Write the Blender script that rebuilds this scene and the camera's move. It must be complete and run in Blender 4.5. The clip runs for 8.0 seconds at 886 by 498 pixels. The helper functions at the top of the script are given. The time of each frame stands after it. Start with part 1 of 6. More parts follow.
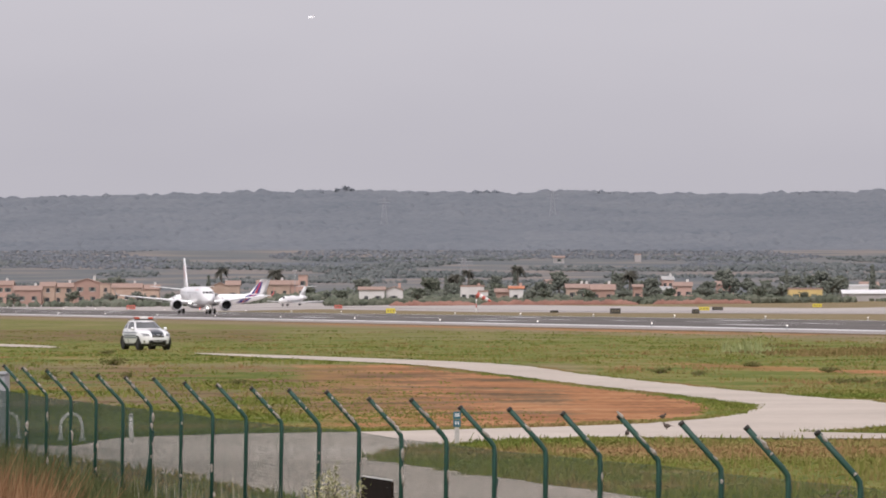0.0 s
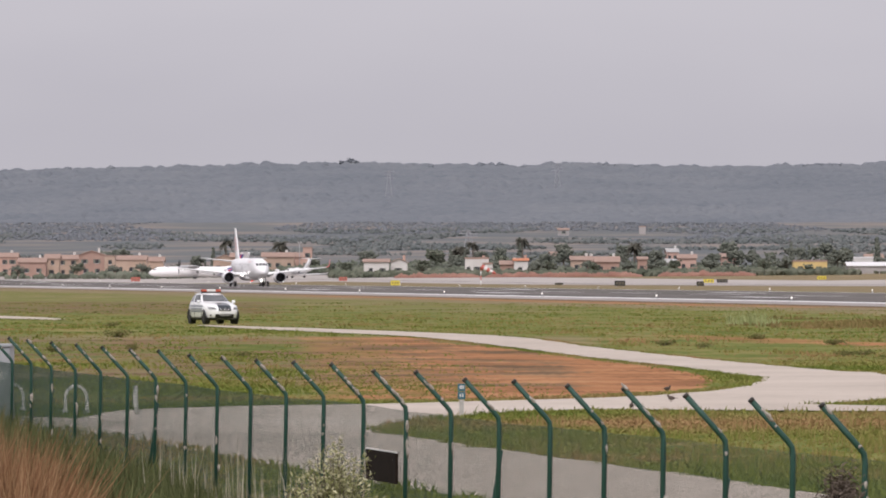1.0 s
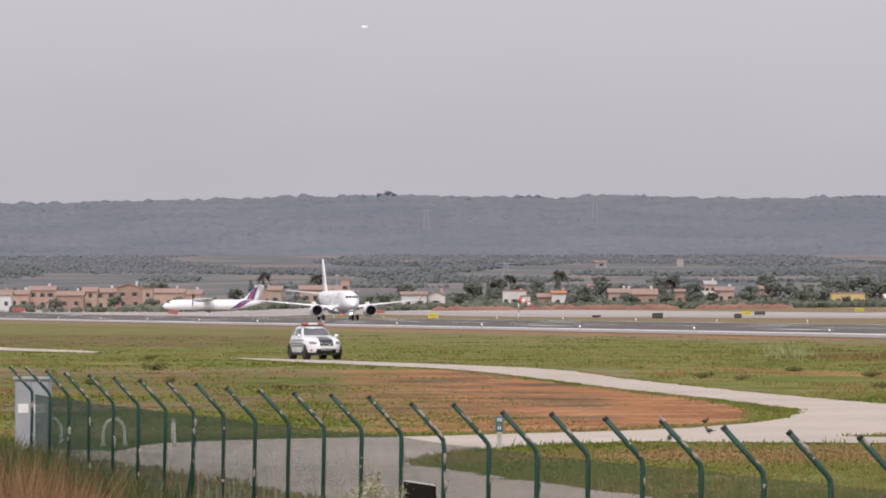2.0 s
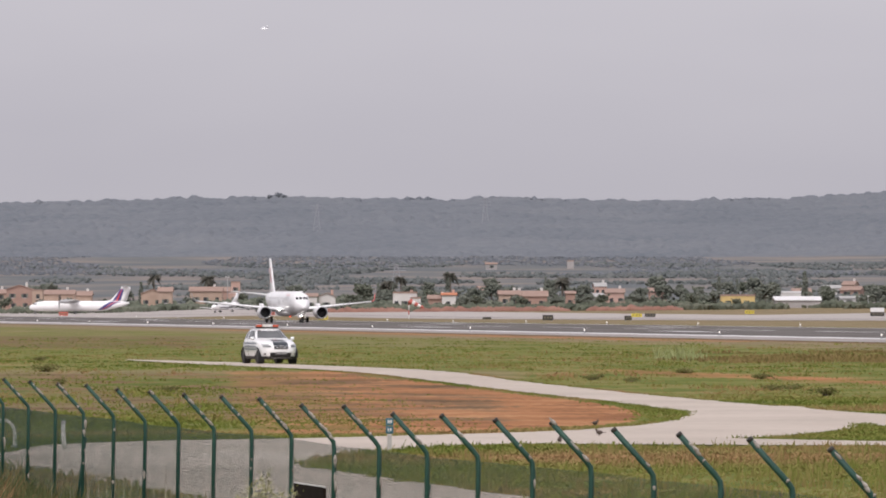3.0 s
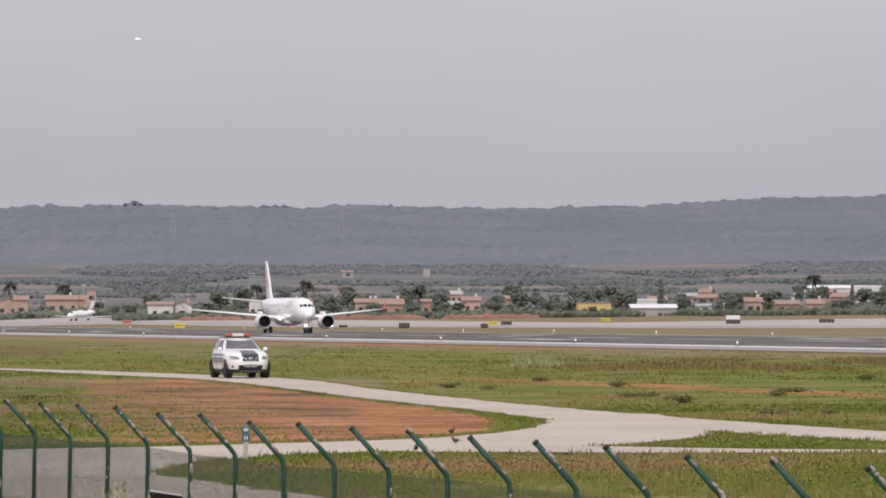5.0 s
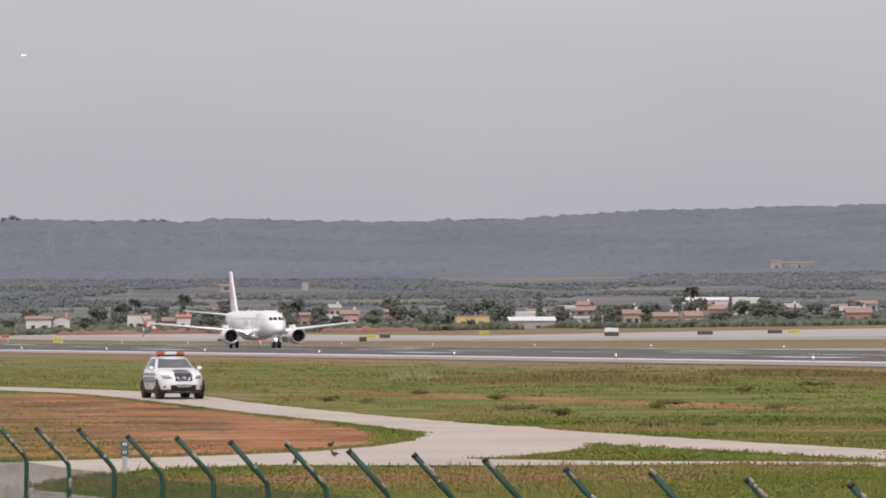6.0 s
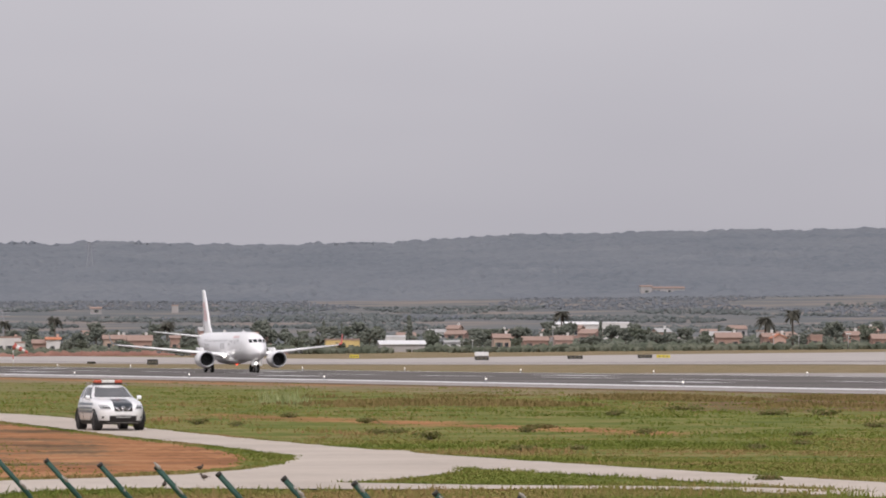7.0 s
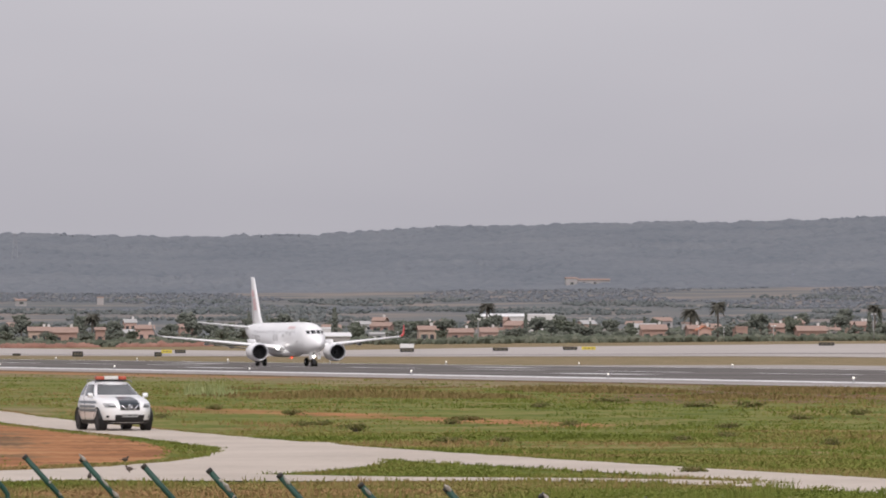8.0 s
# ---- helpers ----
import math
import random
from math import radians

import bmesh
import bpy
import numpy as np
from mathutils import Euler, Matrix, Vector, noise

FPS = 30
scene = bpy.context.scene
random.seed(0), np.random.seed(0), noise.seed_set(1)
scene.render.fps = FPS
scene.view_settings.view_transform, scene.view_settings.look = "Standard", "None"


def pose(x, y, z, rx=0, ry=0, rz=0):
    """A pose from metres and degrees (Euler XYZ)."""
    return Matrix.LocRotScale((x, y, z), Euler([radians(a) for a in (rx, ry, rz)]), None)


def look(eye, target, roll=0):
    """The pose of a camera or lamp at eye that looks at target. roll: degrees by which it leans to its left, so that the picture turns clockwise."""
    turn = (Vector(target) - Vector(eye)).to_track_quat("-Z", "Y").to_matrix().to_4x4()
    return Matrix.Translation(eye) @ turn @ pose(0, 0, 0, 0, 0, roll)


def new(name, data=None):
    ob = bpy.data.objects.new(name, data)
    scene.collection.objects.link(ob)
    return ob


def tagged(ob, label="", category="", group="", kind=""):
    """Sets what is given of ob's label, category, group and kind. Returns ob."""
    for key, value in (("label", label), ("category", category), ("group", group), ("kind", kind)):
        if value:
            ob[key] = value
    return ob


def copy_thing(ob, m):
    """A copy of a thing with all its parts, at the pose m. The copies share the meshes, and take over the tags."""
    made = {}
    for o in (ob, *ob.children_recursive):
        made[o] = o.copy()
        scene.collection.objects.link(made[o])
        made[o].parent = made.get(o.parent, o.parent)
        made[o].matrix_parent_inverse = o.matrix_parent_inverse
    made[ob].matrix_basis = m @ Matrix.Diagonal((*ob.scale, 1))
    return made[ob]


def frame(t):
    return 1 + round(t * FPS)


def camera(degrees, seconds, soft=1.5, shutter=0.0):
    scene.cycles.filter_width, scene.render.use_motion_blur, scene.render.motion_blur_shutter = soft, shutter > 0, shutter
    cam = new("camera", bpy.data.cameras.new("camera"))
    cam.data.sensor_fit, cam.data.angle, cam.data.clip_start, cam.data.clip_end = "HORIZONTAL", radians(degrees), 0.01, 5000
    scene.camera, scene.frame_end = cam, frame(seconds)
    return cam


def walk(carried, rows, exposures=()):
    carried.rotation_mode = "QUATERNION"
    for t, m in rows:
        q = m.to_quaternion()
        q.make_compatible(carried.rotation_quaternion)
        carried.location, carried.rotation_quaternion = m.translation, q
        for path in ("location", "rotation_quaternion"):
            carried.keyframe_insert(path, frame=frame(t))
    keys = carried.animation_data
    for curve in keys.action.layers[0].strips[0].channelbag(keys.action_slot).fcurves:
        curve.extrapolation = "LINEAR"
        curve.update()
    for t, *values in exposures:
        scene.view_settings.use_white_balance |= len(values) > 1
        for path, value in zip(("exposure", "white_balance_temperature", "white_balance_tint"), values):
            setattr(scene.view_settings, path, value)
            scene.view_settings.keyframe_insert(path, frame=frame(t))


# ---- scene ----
cam = camera(7.352, 8.0, soft=1.9)
EYE = (0.0, 0.0, 2.9)
# seconds, turn to the right, tilt upwards, roll, in degrees
PAN = [(0.0, 0.0, 0.413, 0.037), (0.5, 0.05, 0.297, 0.067), (1.0, -0.038, 0.182, 0.053), (1.5, -0.407, 0.28, -0.024),
       (1.7, -0.425, 0.358, -0.004), (2.8, 0.331, 0.548, -0.001), (3.0, 0.56, 0.468, 0.05), (3.5, 1.184, 0.423, -0.018),
       (4.0, 1.573, 0.134, 0.072), (4.2, 1.621, 0.111, 0.0), (5.3, 1.929, 0.63, 0.007), (5.5, 2.158, 0.562, -0.012),
       (6.0, 2.767, 0.643, -0.24), (6.5, 3.388, 0.915, -0.113), (7.0, 3.844, 0.837, -0.024), (7.5, 3.927, 0.708, 0.006),
       (8.0, 4.464, 0.77, -0.019)]
walk(cam, [(t, pose(*EYE, 90 + tilt, 0, -turn) @ pose(0, 0, 0, 0, 0, roll)) for t, turn, tilt, roll in PAN],
     exposures=[(0.0, 0.18, 6500, 16), (3.5, 0.12, 6500, 16), (8.0, 0.04, 6500, 15)])

# ---- sky and light: a bright, even overcast ----
world = bpy.data.worlds.new("overcast")
scene.world = world
world.use_nodes = True
wn, wl = world.node_tree.nodes, world.node_tree.links
wn.clear()
sky = wn.new("ShaderNodeTexSky")
sky.sky_type, sky.sun_disc = "NISHITA", False
sky.sun_elevation, sky.sun_rotation = radians(48), radians(160)
sky.dust_density, sky.air_density = 4.0, 1.0
grey = wn.new("ShaderNodeHueSaturation")
grey.inputs["Saturation"].default_value = 0.12
wl.new(sky.outputs[0], grey.inputs["Color"])
bg_sky = wn.new("ShaderNodeBackground")
bg_sky.inputs["Strength"].default_value = 0.05
wl.new(grey.outputs[0], bg_sky.inputs["Color"])
# cloud deck: soft, low-contrast patches
wtc = wn.new("ShaderNodeTexCoord")
wmap = wn.new("ShaderNodeMapping")
wmap.inputs["Scale"].default_value = (9, 9, 30)
wl.new(wtc.outputs["Generated"], wmap.inputs["Vector"])
cloud = wn.new("ShaderNodeTexNoise")
cloud.inputs["Scale"].default_value, cloud.inputs["Detail"].default_value = 1.0, 3.0
wl.new(wmap.outputs[0], cloud.inputs["Vector"])
cramp = wn.new("ShaderNodeValToRGB")
cramp.color_ramp.elements[0].position, cramp.color_ramp.elements[1].position = 0.3, 0.7
cramp.color_ramp.elements[0].color = (0.452, 0.452, 0.490, 1)
cramp.color_ramp.elements[1].color = (0.502, 0.500, 0.532, 1)
wl.new(cloud.outputs[0], cramp.inputs[0])
bg_cloud = wn.new("ShaderNodeBackground")
bg_cloud.inputs["Strength"].default_value = 0.85
wl.new(cramp.outputs[0], bg_cloud.inputs["Color"])
wadd = wn.new("ShaderNodeAddShader")
wl.new(bg_sky.outputs[0], wadd.inputs[0])
wl.new(bg_cloud.outputs[0], wadd.inputs[1])
wout = wn.new("ShaderNodeOutputWorld")
wl.new(wadd.outputs[0], wout.inputs[0])
sun = new("sun", bpy.data.lights.new("sun", "SUN"))
sun.data.energy, sun.data.angle, sun.data.color = 1.9, radians(18), (1.0, 0.97, 0.93)
sun.matrix_world = look((0, 0, 0), (0.25, 0.6, -0.76))

# ---- materials ----


def material(name, colours, rough=0.8, metal=0.0, scale=1.0, detail=4.0, fine=0.0, fine_scale=20.0, bump=0.0, spread=(0.3, 0.7), island=0.0,
             random_ob=0.0, stretch=(1, 1, 1), coat=0.0, spec=0.5):
    """A surface whose colour wanders between the given ones by noise in world-size object space, with a finer grain and relief."""
    m = bpy.data.materials.new(name)
    m.use_nodes = True
    nt = m.node_tree
    n, l = nt.nodes, nt.links
    bsdf = n["Principled BSDF"]
    bsdf.inputs["Roughness"].default_value, bsdf.inputs["Metallic"].default_value = rough, metal
    bsdf.inputs["Coat Weight"].default_value = coat
    bsdf.inputs["Specular IOR Level"].default_value = spec
    tc = n.new("ShaderNodeTexCoord")
    mp = n.new("ShaderNodeMapping")
    mp.inputs["Scale"].default_value = stretch
    l.new(tc.outputs["Object"], mp.inputs["Vector"])
    big = n.new("ShaderNodeTexNoise")
    big.inputs["Scale"].default_value, big.inputs["Detail"].default_value = scale, detail
    l.new(mp.outputs[0], big.inputs["Vector"])
    value = big.outputs[0]
    small = n.new("ShaderNodeTexNoise")
    small.inputs["Scale"].default_value, small.inputs["Detail"].default_value = fine_scale, 3.0
    l.new(mp.outputs[0], small.inputs["Vector"])

    def mixed(a, b, amount):
        mx = n.new("ShaderNodeMix")
        mx.inputs["Factor"].default_value = amount
        l.new(a, mx.inputs[2])
        l.new(b, mx.inputs[3])
        return mx.outputs[0]
    if fine:
        value = mixed(value, small.outputs[0], fine)
    if island:
        geo = n.new("ShaderNodeNewGeometry")
        value = mixed(value, geo.outputs["Random Per Island"], island)
    if random_ob:
        oi = n.new("ShaderNodeObjectInfo")
        value = mixed(value, oi.outputs["Random"], random_ob)
    ramp = n.new("ShaderNodeValToRGB")
    e = ramp.color_ramp.elements
    for k, c in enumerate(colours):
        at = spread[0] + (spread[1] - spread[0]) * k / max(1, len(colours) - 1)
        if k < 2:
            e[k].position, e[k].color = at, (*c, 1)
        else:
            e.new(at).color = (*c, 1)
    if len(colours) == 1:
        e[1].position, e[1].color = 1.0, (*colours[0], 1)
    l.new(value, ramp.inputs[0])
    l.new(ramp.outputs[0], bsdf.inputs["Base Color"])
    if bump:
        b = n.new("ShaderNodeBump")
        b.inputs["Strength"].default_value, b.inputs["Distance"].default_value = bump, 0.02
        l.new(small.outputs[0], b.inputs["Height"])
        l.new(b.outputs[0], bsdf.inputs["Normal"])
    return m


def glow(name, colour, strength):
    m = bpy.data.materials.new(name)
    m.use_nodes = True
    b = m.node_tree.nodes["Principled BSDF"]
    b.inputs["Base Color"].default_value = (*colour, 1)
    b.inputs["Emission Color"].default_value = (*colour, 1)
    b.inputs["Emission Strength"].default_value = strength
    return m


asphalt = material("runway_asphalt", [(0.078, 0.071, 0.067), (0.125, 0.114, 0.107), (0.215, 0.197, 0.183)], 0.95, spec=0.12, scale=0.05, fine=0.35, fine_scale=2.0, stretch=(1, 1, 1), bump=0.2)
shoulder_mat = material("shoulder_asphalt", [(0.27, 0.245, 0.23), (0.40, 0.37, 0.35)], 0.95, spec=0.12, scale=0.06, fine=0.4, fine_scale=1.5, bump=0.2)
marking_paint = material("marking_paint", [(0.58, 0.565, 0.555), (0.84, 0.825, 0.815)], 0.7, scale=0.12, fine=0.5, fine_scale=3)
concrete = material("road_concrete", [(0.36, 0.305, 0.255), (0.46, 0.395, 0.335), (0.53, 0.465, 0.40)], 0.9, scale=0.12, fine=0.4, fine_scale=3.0, bump=0.25)
perimeter_tar = material("perimeter_road_tar", [(0.33, 0.275, 0.228), (0.44, 0.375, 0.315)], 0.9, scale=0.15, fine=0.4, fine_scale=3.0, bump=0.25)
taxi_concrete = material("taxiway_concrete", [(0.33, 0.295, 0.275), (0.44, 0.40, 0.37)], 0.9, scale=0.03, fine=0.35, fine_scale=0.7)
seam_mat = material("dark_joint", [(0.13, 0.12, 0.115), (0.19, 0.175, 0.165)], 0.9, scale=0.3)
grass_mat = material("grass_blades", [(0.098, 0.124, 0.024), (0.130, 0.158, 0.032), (0.168, 0.180, 0.044), (0.235, 0.185, 0.072), (0.30, 0.180, 0.090)], 0.95, scale=0.06, detail=8, island=0.12, spread=(0.34, 0.66), spec=0.15)
weed_mat = material("green_weeds", [(0.060, 0.072, 0.028), (0.105, 0.115, 0.048)], 0.9, scale=0.5, island=0.5, spec=0.15)
drygrass_mat = material("dry_grass", [(0.13, 0.068, 0.036), (0.22, 0.115, 0.06), (0.29, 0.18, 0.10)], 0.95, scale=0.8, island=0.55, spec=0.1)
palebush_mat = material("pale_leaves", [(0.22, 0.225, 0.09), (0.33, 0.325, 0.165), (0.48, 0.45, 0.29)], 0.85, scale=1.5, island=0.6, spec=0.2)
darkbush_mat = material("dark_dry_leaves", [(0.075, 0.054, 0.042), (0.12, 0.09, 0.07)], 0.9, scale=1.5, island=0.5)
fence_green = material("green_enamel", [(0.007, 0.044, 0.031), (0.013, 0.064, 0.045)], 0.6, scale=6, fine=0.3)
dark_cap = material("dark_cap", [(0.02, 0.018, 0.016), (0.05, 0.042, 0.036)], 0.7, scale=9)
lichen = material("flaked_patches", [(0.16, 0.135, 0.11), (0.50, 0.455, 0.41)], 0.9, scale=12, fine=0.5)
wire_green = material("green_wire", [(0.012, 0.042, 0.030), (0.022, 0.056, 0.040)], 0.6, scale=3)


def ground_material():
    """Grass, bare red earth and dry patches; the mesh's own 'soil' and 'dry' amounts say where, noise breaks their edges."""
    m = bpy.data.materials.new("field_ground")
    m.use_nodes = True
    n, l = m.node_tree.nodes, m.node_tree.links
    b = n["Principled BSDF"]
    b.inputs["Roughness"].default_value = 0.95
    b.inputs["Specular IOR Level"].default_value = 0.1
    tc = n.new("ShaderNodeTexCoord")

    def noise_at(scale, detail=4.0):
        t = n.new("ShaderNodeTexNoise")
        t.inputs["Scale"].default_value, t.inputs["Detail"].default_value = scale, detail
        l.new(tc.outputs["Object"], t.inputs["Vector"])
        return t.outputs[0]

    def ramped(v, *stops):
        r = n.new("ShaderNodeValToRGB")
        for k, (at, c) in enumerate(stops):
            e = r.color_ramp.elements[k] if k < 2 else r.color_ramp.elements.new(at)
            e.position, e.color = at, (*c, 1)
        l.new(v, r.inputs[0])
        return r.outputs[0]

    def blend(f, a, c):
        x = n.new("ShaderNodeMix")
        x.data_type = "RGBA"
        l.new(f, x.inputs["Factor"])
        l.new(a, x.inputs[6])
        l.new(c, x.inputs[7])
        return x.outputs[2]

    def mask(name, grain, amount, lo, hi):
        a = n.new("ShaderNodeAttribute")
        a.attribute_name = name
        s = n.new("ShaderNodeMath")
        s.operation = "MULTIPLY_ADD"
        l.new(grain, s.inputs[0])
        s.inputs[1].default_value = amount
        l.new(a.outputs["Fac"], s.inputs[2])
        r = n.new("ShaderNodeMapRange")
        r.inputs[1].default_value, r.inputs[2].default_value = lo, hi
        l.new(s.outputs[0], r.inputs[0])
        return r.outputs[0]
    mid, fine, wide, grit = noise_at(0.22, 6.0), noise_at(3.0), noise_at(0.035), noise_at(0.24, 8.0)
    green = ramped(mid, (0.34, (0.090, 0.112, 0.022)), (0.47, (0.130, 0.150, 0.034)), (0.57, (0.178, 0.172, 0.052)), (0.68, (0.25, 0.180, 0.080)))
    dry = ramped(mid, (0.34, (0.165, 0.138, 0.070)), (0.66, (0.275, 0.205, 0.125)))
    soil = ramped(grit, (0.34, (0.215, 0.098, 0.046)), (0.5, (0.335, 0.155, 0.070)), (0.64, (0.41, 0.215, 0.105)))
    # far plain: the grey-blue of haze is painted into the ground colour
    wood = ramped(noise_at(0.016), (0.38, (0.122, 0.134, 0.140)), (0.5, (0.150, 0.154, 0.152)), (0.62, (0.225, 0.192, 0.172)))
    c = blend(mask("dry", wide, 1.0, 0.75, 1.15), green, dry)
    c = blend(mask("soil", mid, 0.9, 0.85, 1.15), c, soil)
    rust = ramped(grit, (0.34, (0.105, 0.066, 0.034)), (0.66, (0.215, 0.135, 0.075)))
    c = blend(mask("rust", mid, 1.0, 0.84, 0.99), c, rust)
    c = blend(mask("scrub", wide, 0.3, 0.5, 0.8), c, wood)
    # hillside: bluer still, distance haze laid into its base colour
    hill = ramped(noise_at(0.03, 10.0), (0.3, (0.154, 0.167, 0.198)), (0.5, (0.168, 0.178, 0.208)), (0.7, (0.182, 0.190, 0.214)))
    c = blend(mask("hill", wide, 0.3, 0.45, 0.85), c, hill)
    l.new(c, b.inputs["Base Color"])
    bp = n.new("ShaderNodeBump")
    bp.inputs["Strength"].default_value, bp.inputs["Distance"].default_value = 0.6, 0.08
    l.new(fine, bp.inputs["Height"])
    l.new(bp.outputs[0], b.inputs["Normal"])
    return m


field_ground = ground_material()


# ---- tools ----


def mesh_of(name, bm, *mats, smooth=False):
    me = bpy.data.meshes.new(name)
    bm.normal_update()
    bm.to_mesh(me)
    bm.free()
    for m in mats:
        me.materials.append(m)
    if smooth:
        me.polygons.foreach_set("use_smooth", [True] * len(me.polygons))
    return me


def thing(name, label, category, m=None, group="", kind=""):
    ob = tagged(new(name), label, category, group, kind)
    ob.empty_display_size = 0.2
    if m is not None:
        ob.matrix_world = m
    return ob


def part(name, bm, mat, parent, label="", smooth=False, at=None):
    """One mesh object under a thing or a part; at: its pose in its parent's space."""
    mats = mat if isinstance(mat, (list, tuple)) else (mat,)
    ob = new(name, mesh_of(name, bm, *mats, smooth=smooth))
    ob.parent = parent
    if at is not None:
        ob.matrix_basis = at
    if label:
        ob["label"] = label
    return ob


def box(bm, x0, y0, z0, x1, y1, z1, m=None, bevel=0.0, mat=0):
    r = bmesh.ops.create_cube(bm, size=1, matrix=Matrix.Translation(((x0 + x1) / 2, (y0 + y1) / 2, (z0 + z1) / 2)) @ Matrix.Diagonal((x1 - x0, y1 - y0, z1 - z0, 1)))
    vs = r["verts"]
    if bevel:
        r = bmesh.ops.bevel(bm, geom=list({e for v in vs for e in v.link_edges}), offset=bevel, segments=2, affect="EDGES", profile=0.5)
        vs = list({v for f in r["faces"] for v in f.verts} | {v for v in vs if v.is_valid})
    if mat:
        for f in {f for v in vs for f in v.link_faces}:
            f.material_index = mat
    if m is not None:
        bmesh.ops.transform(bm, matrix=m, verts=vs)
    return vs


def rings(bm, loops, closed=True, cap=True, mat=0):
    """Skin through rings of equally many points."""
    made = [[bm.verts.new(p) for p in ring] for ring in loops]
    n = len(made[0])
    out = []
    for a, b in zip(made, made[1:]):
        for k in range(n if closed else n - 1):
            out.append(bm.faces.new((a[k], a[(k + 1) % n], b[(k + 1) % n], b[k])))
    if cap and closed:
        out.append(bm.faces.new(list(reversed(made[0]))))
        out.append(bm.faces.new(made[-1]))
    for f in out:
        f.material_index = mat
    return made


def tube(bm, points, radii, sides=8, cap=True, mat=0):
    """A round bar along points, with a radius at each."""
    pts = [Vector(p) for p in points]
    if not hasattr(radii, "__len__"):
        radii = [radii] * len(pts)
    loops = []
    for i, p in enumerate(pts):
        d = (pts[min(i + 1, len(pts) - 1)] - pts[max(i - 1, 0)]).normalized()
        side = d.orthogonal().normalized() if abs(d.z) > 0.99 else d.cross(Vector((0, 0, 1))).normalized()
        up = side.cross(d)
        loops.append([p + radii[i] * (math.cos(2 * math.pi * k / sides) * side + math.sin(2 * math.pi * k / sides) * up) for k in range(sides)])
    return rings(bm, loops, cap=cap, mat=mat)


def mesh_from(name, verts, faces, *mats):
    me = bpy.data.meshes.new(name)
    me.from_pydata([tuple(v) for v in verts], [], [tuple(f) for f in faces])
    for m in mats:
        me.materials.append(m)
    return me


def curve_points(ctrl, step=2.0):
    """A smooth way through control points (x, y, width)."""
    c = [Vector(p) for p in ctrl]
    c = [2 * c[0] - c[1]] + c + [2 * c[-1] - c[-2]]
    out = []
    for i in range(1, len(c) - 2):
        a, b, d, e = c[i - 1:i + 3]
        n = max(2, int((d - b).length / step))
        for k in range(n):
            t = k / n
            out.append(0.5 * (2 * b + (d - a) * t + (2 * a - 5 * b + 4 * d - e) * t * t + (3 * b - a - 3 * d + e) * t ** 3))
    out.append(c[-2])
    return out


# ---- the lie of the land ----
LEAN = radians(10.45)            # the runway's line against the camera's first line of sight
CA, SA = math.cos(LEAN), math.sin(LEAN)


def field(p, r):
    """x, y of a point p metres across from the eye to the runway and r metres along it, away from the eye."""
    return p * CA - r * SA, p * SA + r * CA


def ramp(x, a, b):
    t = np.clip((x - a) / (b - a), 0, 1)
    return t * t * (3 - 2 * t)


def swell(d):
    """A rise under the service road, shaped so the car's size fits the camera's view."""
    return np.interp(d, [0, 222, 236, 250, 265, 280, 300, 330, 366, 400, 440], [0, 0, 0.04, 0.14, 0.30, 0.33, 0.27, 0.20, 0.14, 0.06, 0])


def level(x, y):
    """Where a point of the swollen field would lie on a level one, along the same line from the eye."""
    k = 2.9 / (2.9 - swell(np.hypot(x, y)))
    return x * k, y * k


def swollen(x, y):
    """The reverse of level()."""
    k = 1.0
    for _ in range(30):
        k = 0.5 * (k + (2.9 - float(swell(math.hypot(x, y) * k))) / 2.9)
    return x * k, y * k


def land(x, y):
    """Height of the ground, for numbers or arrays."""
    x, y = np.asarray(x, float), np.asarray(y, float)
    d = np.hypot(x, y)
    s = (x - 3.6) * 0.983 + (y - 58.1) * 0.184          # metres beyond the fence
    z = 1.25 * (1 - ramp(s, -12.5, -3)) - 0.65 * ramp(s, -9, -2) * (1 - ramp(s, 0.4, 1.7))
    z = z + swell(d) * ramp(y, 100, 200)
    p = x * CA + y * SA
    az = x / np.maximum(y, 1.0)
    front = (y > 1)
    z = z + np.where(front, (0.95 + 1.2 * ramp(az, 0.03, 0.16)) * ramp(p, 250, 420) * ramp(d, 700, 1150), 0)
    de = d - 330 * (1 - ramp(az, -0.045, -0.015)) * (d < 2600) * (1 - ramp(d, 2000, 2600))
    far = np.interp(de, [0, 1450, 1800, 2100, 2600, 3200, 3700, 4100, 4500, 4700, 5200], [0, 0, 1.3, 3.2, 8.5, 19, 29, 51, 70.3, 71, 62])
    # the ridge: its crest by bearing
    crest = np.interp(az * 12.2, [-1.2, -0.78, -0.58, -0.38, -0.18, 0.12, 0.19, 0.32, 0.52, 0.78, 0.87, 1.07, 1.27, 1.47, 1.74, 2.2], [0.92, 0.935, 0.957, 0.98, 1.012, 0.985, 1.01, 0.99, 0.98, 1.0, 1.045, 1.07, 1.10, 1.095, 1.145, 1.2])
    crest = crest + 0.004 * np.sin(az * 410) + 0.003 * np.sin(az * 930 + 1)
    z = z + np.where(front, far * np.where(d > 3000, 1 + (crest - 1) * ramp(d, 3000, 4300), 1), 0)
    return z


def land_at(x, y):
    return float(land(x, y))




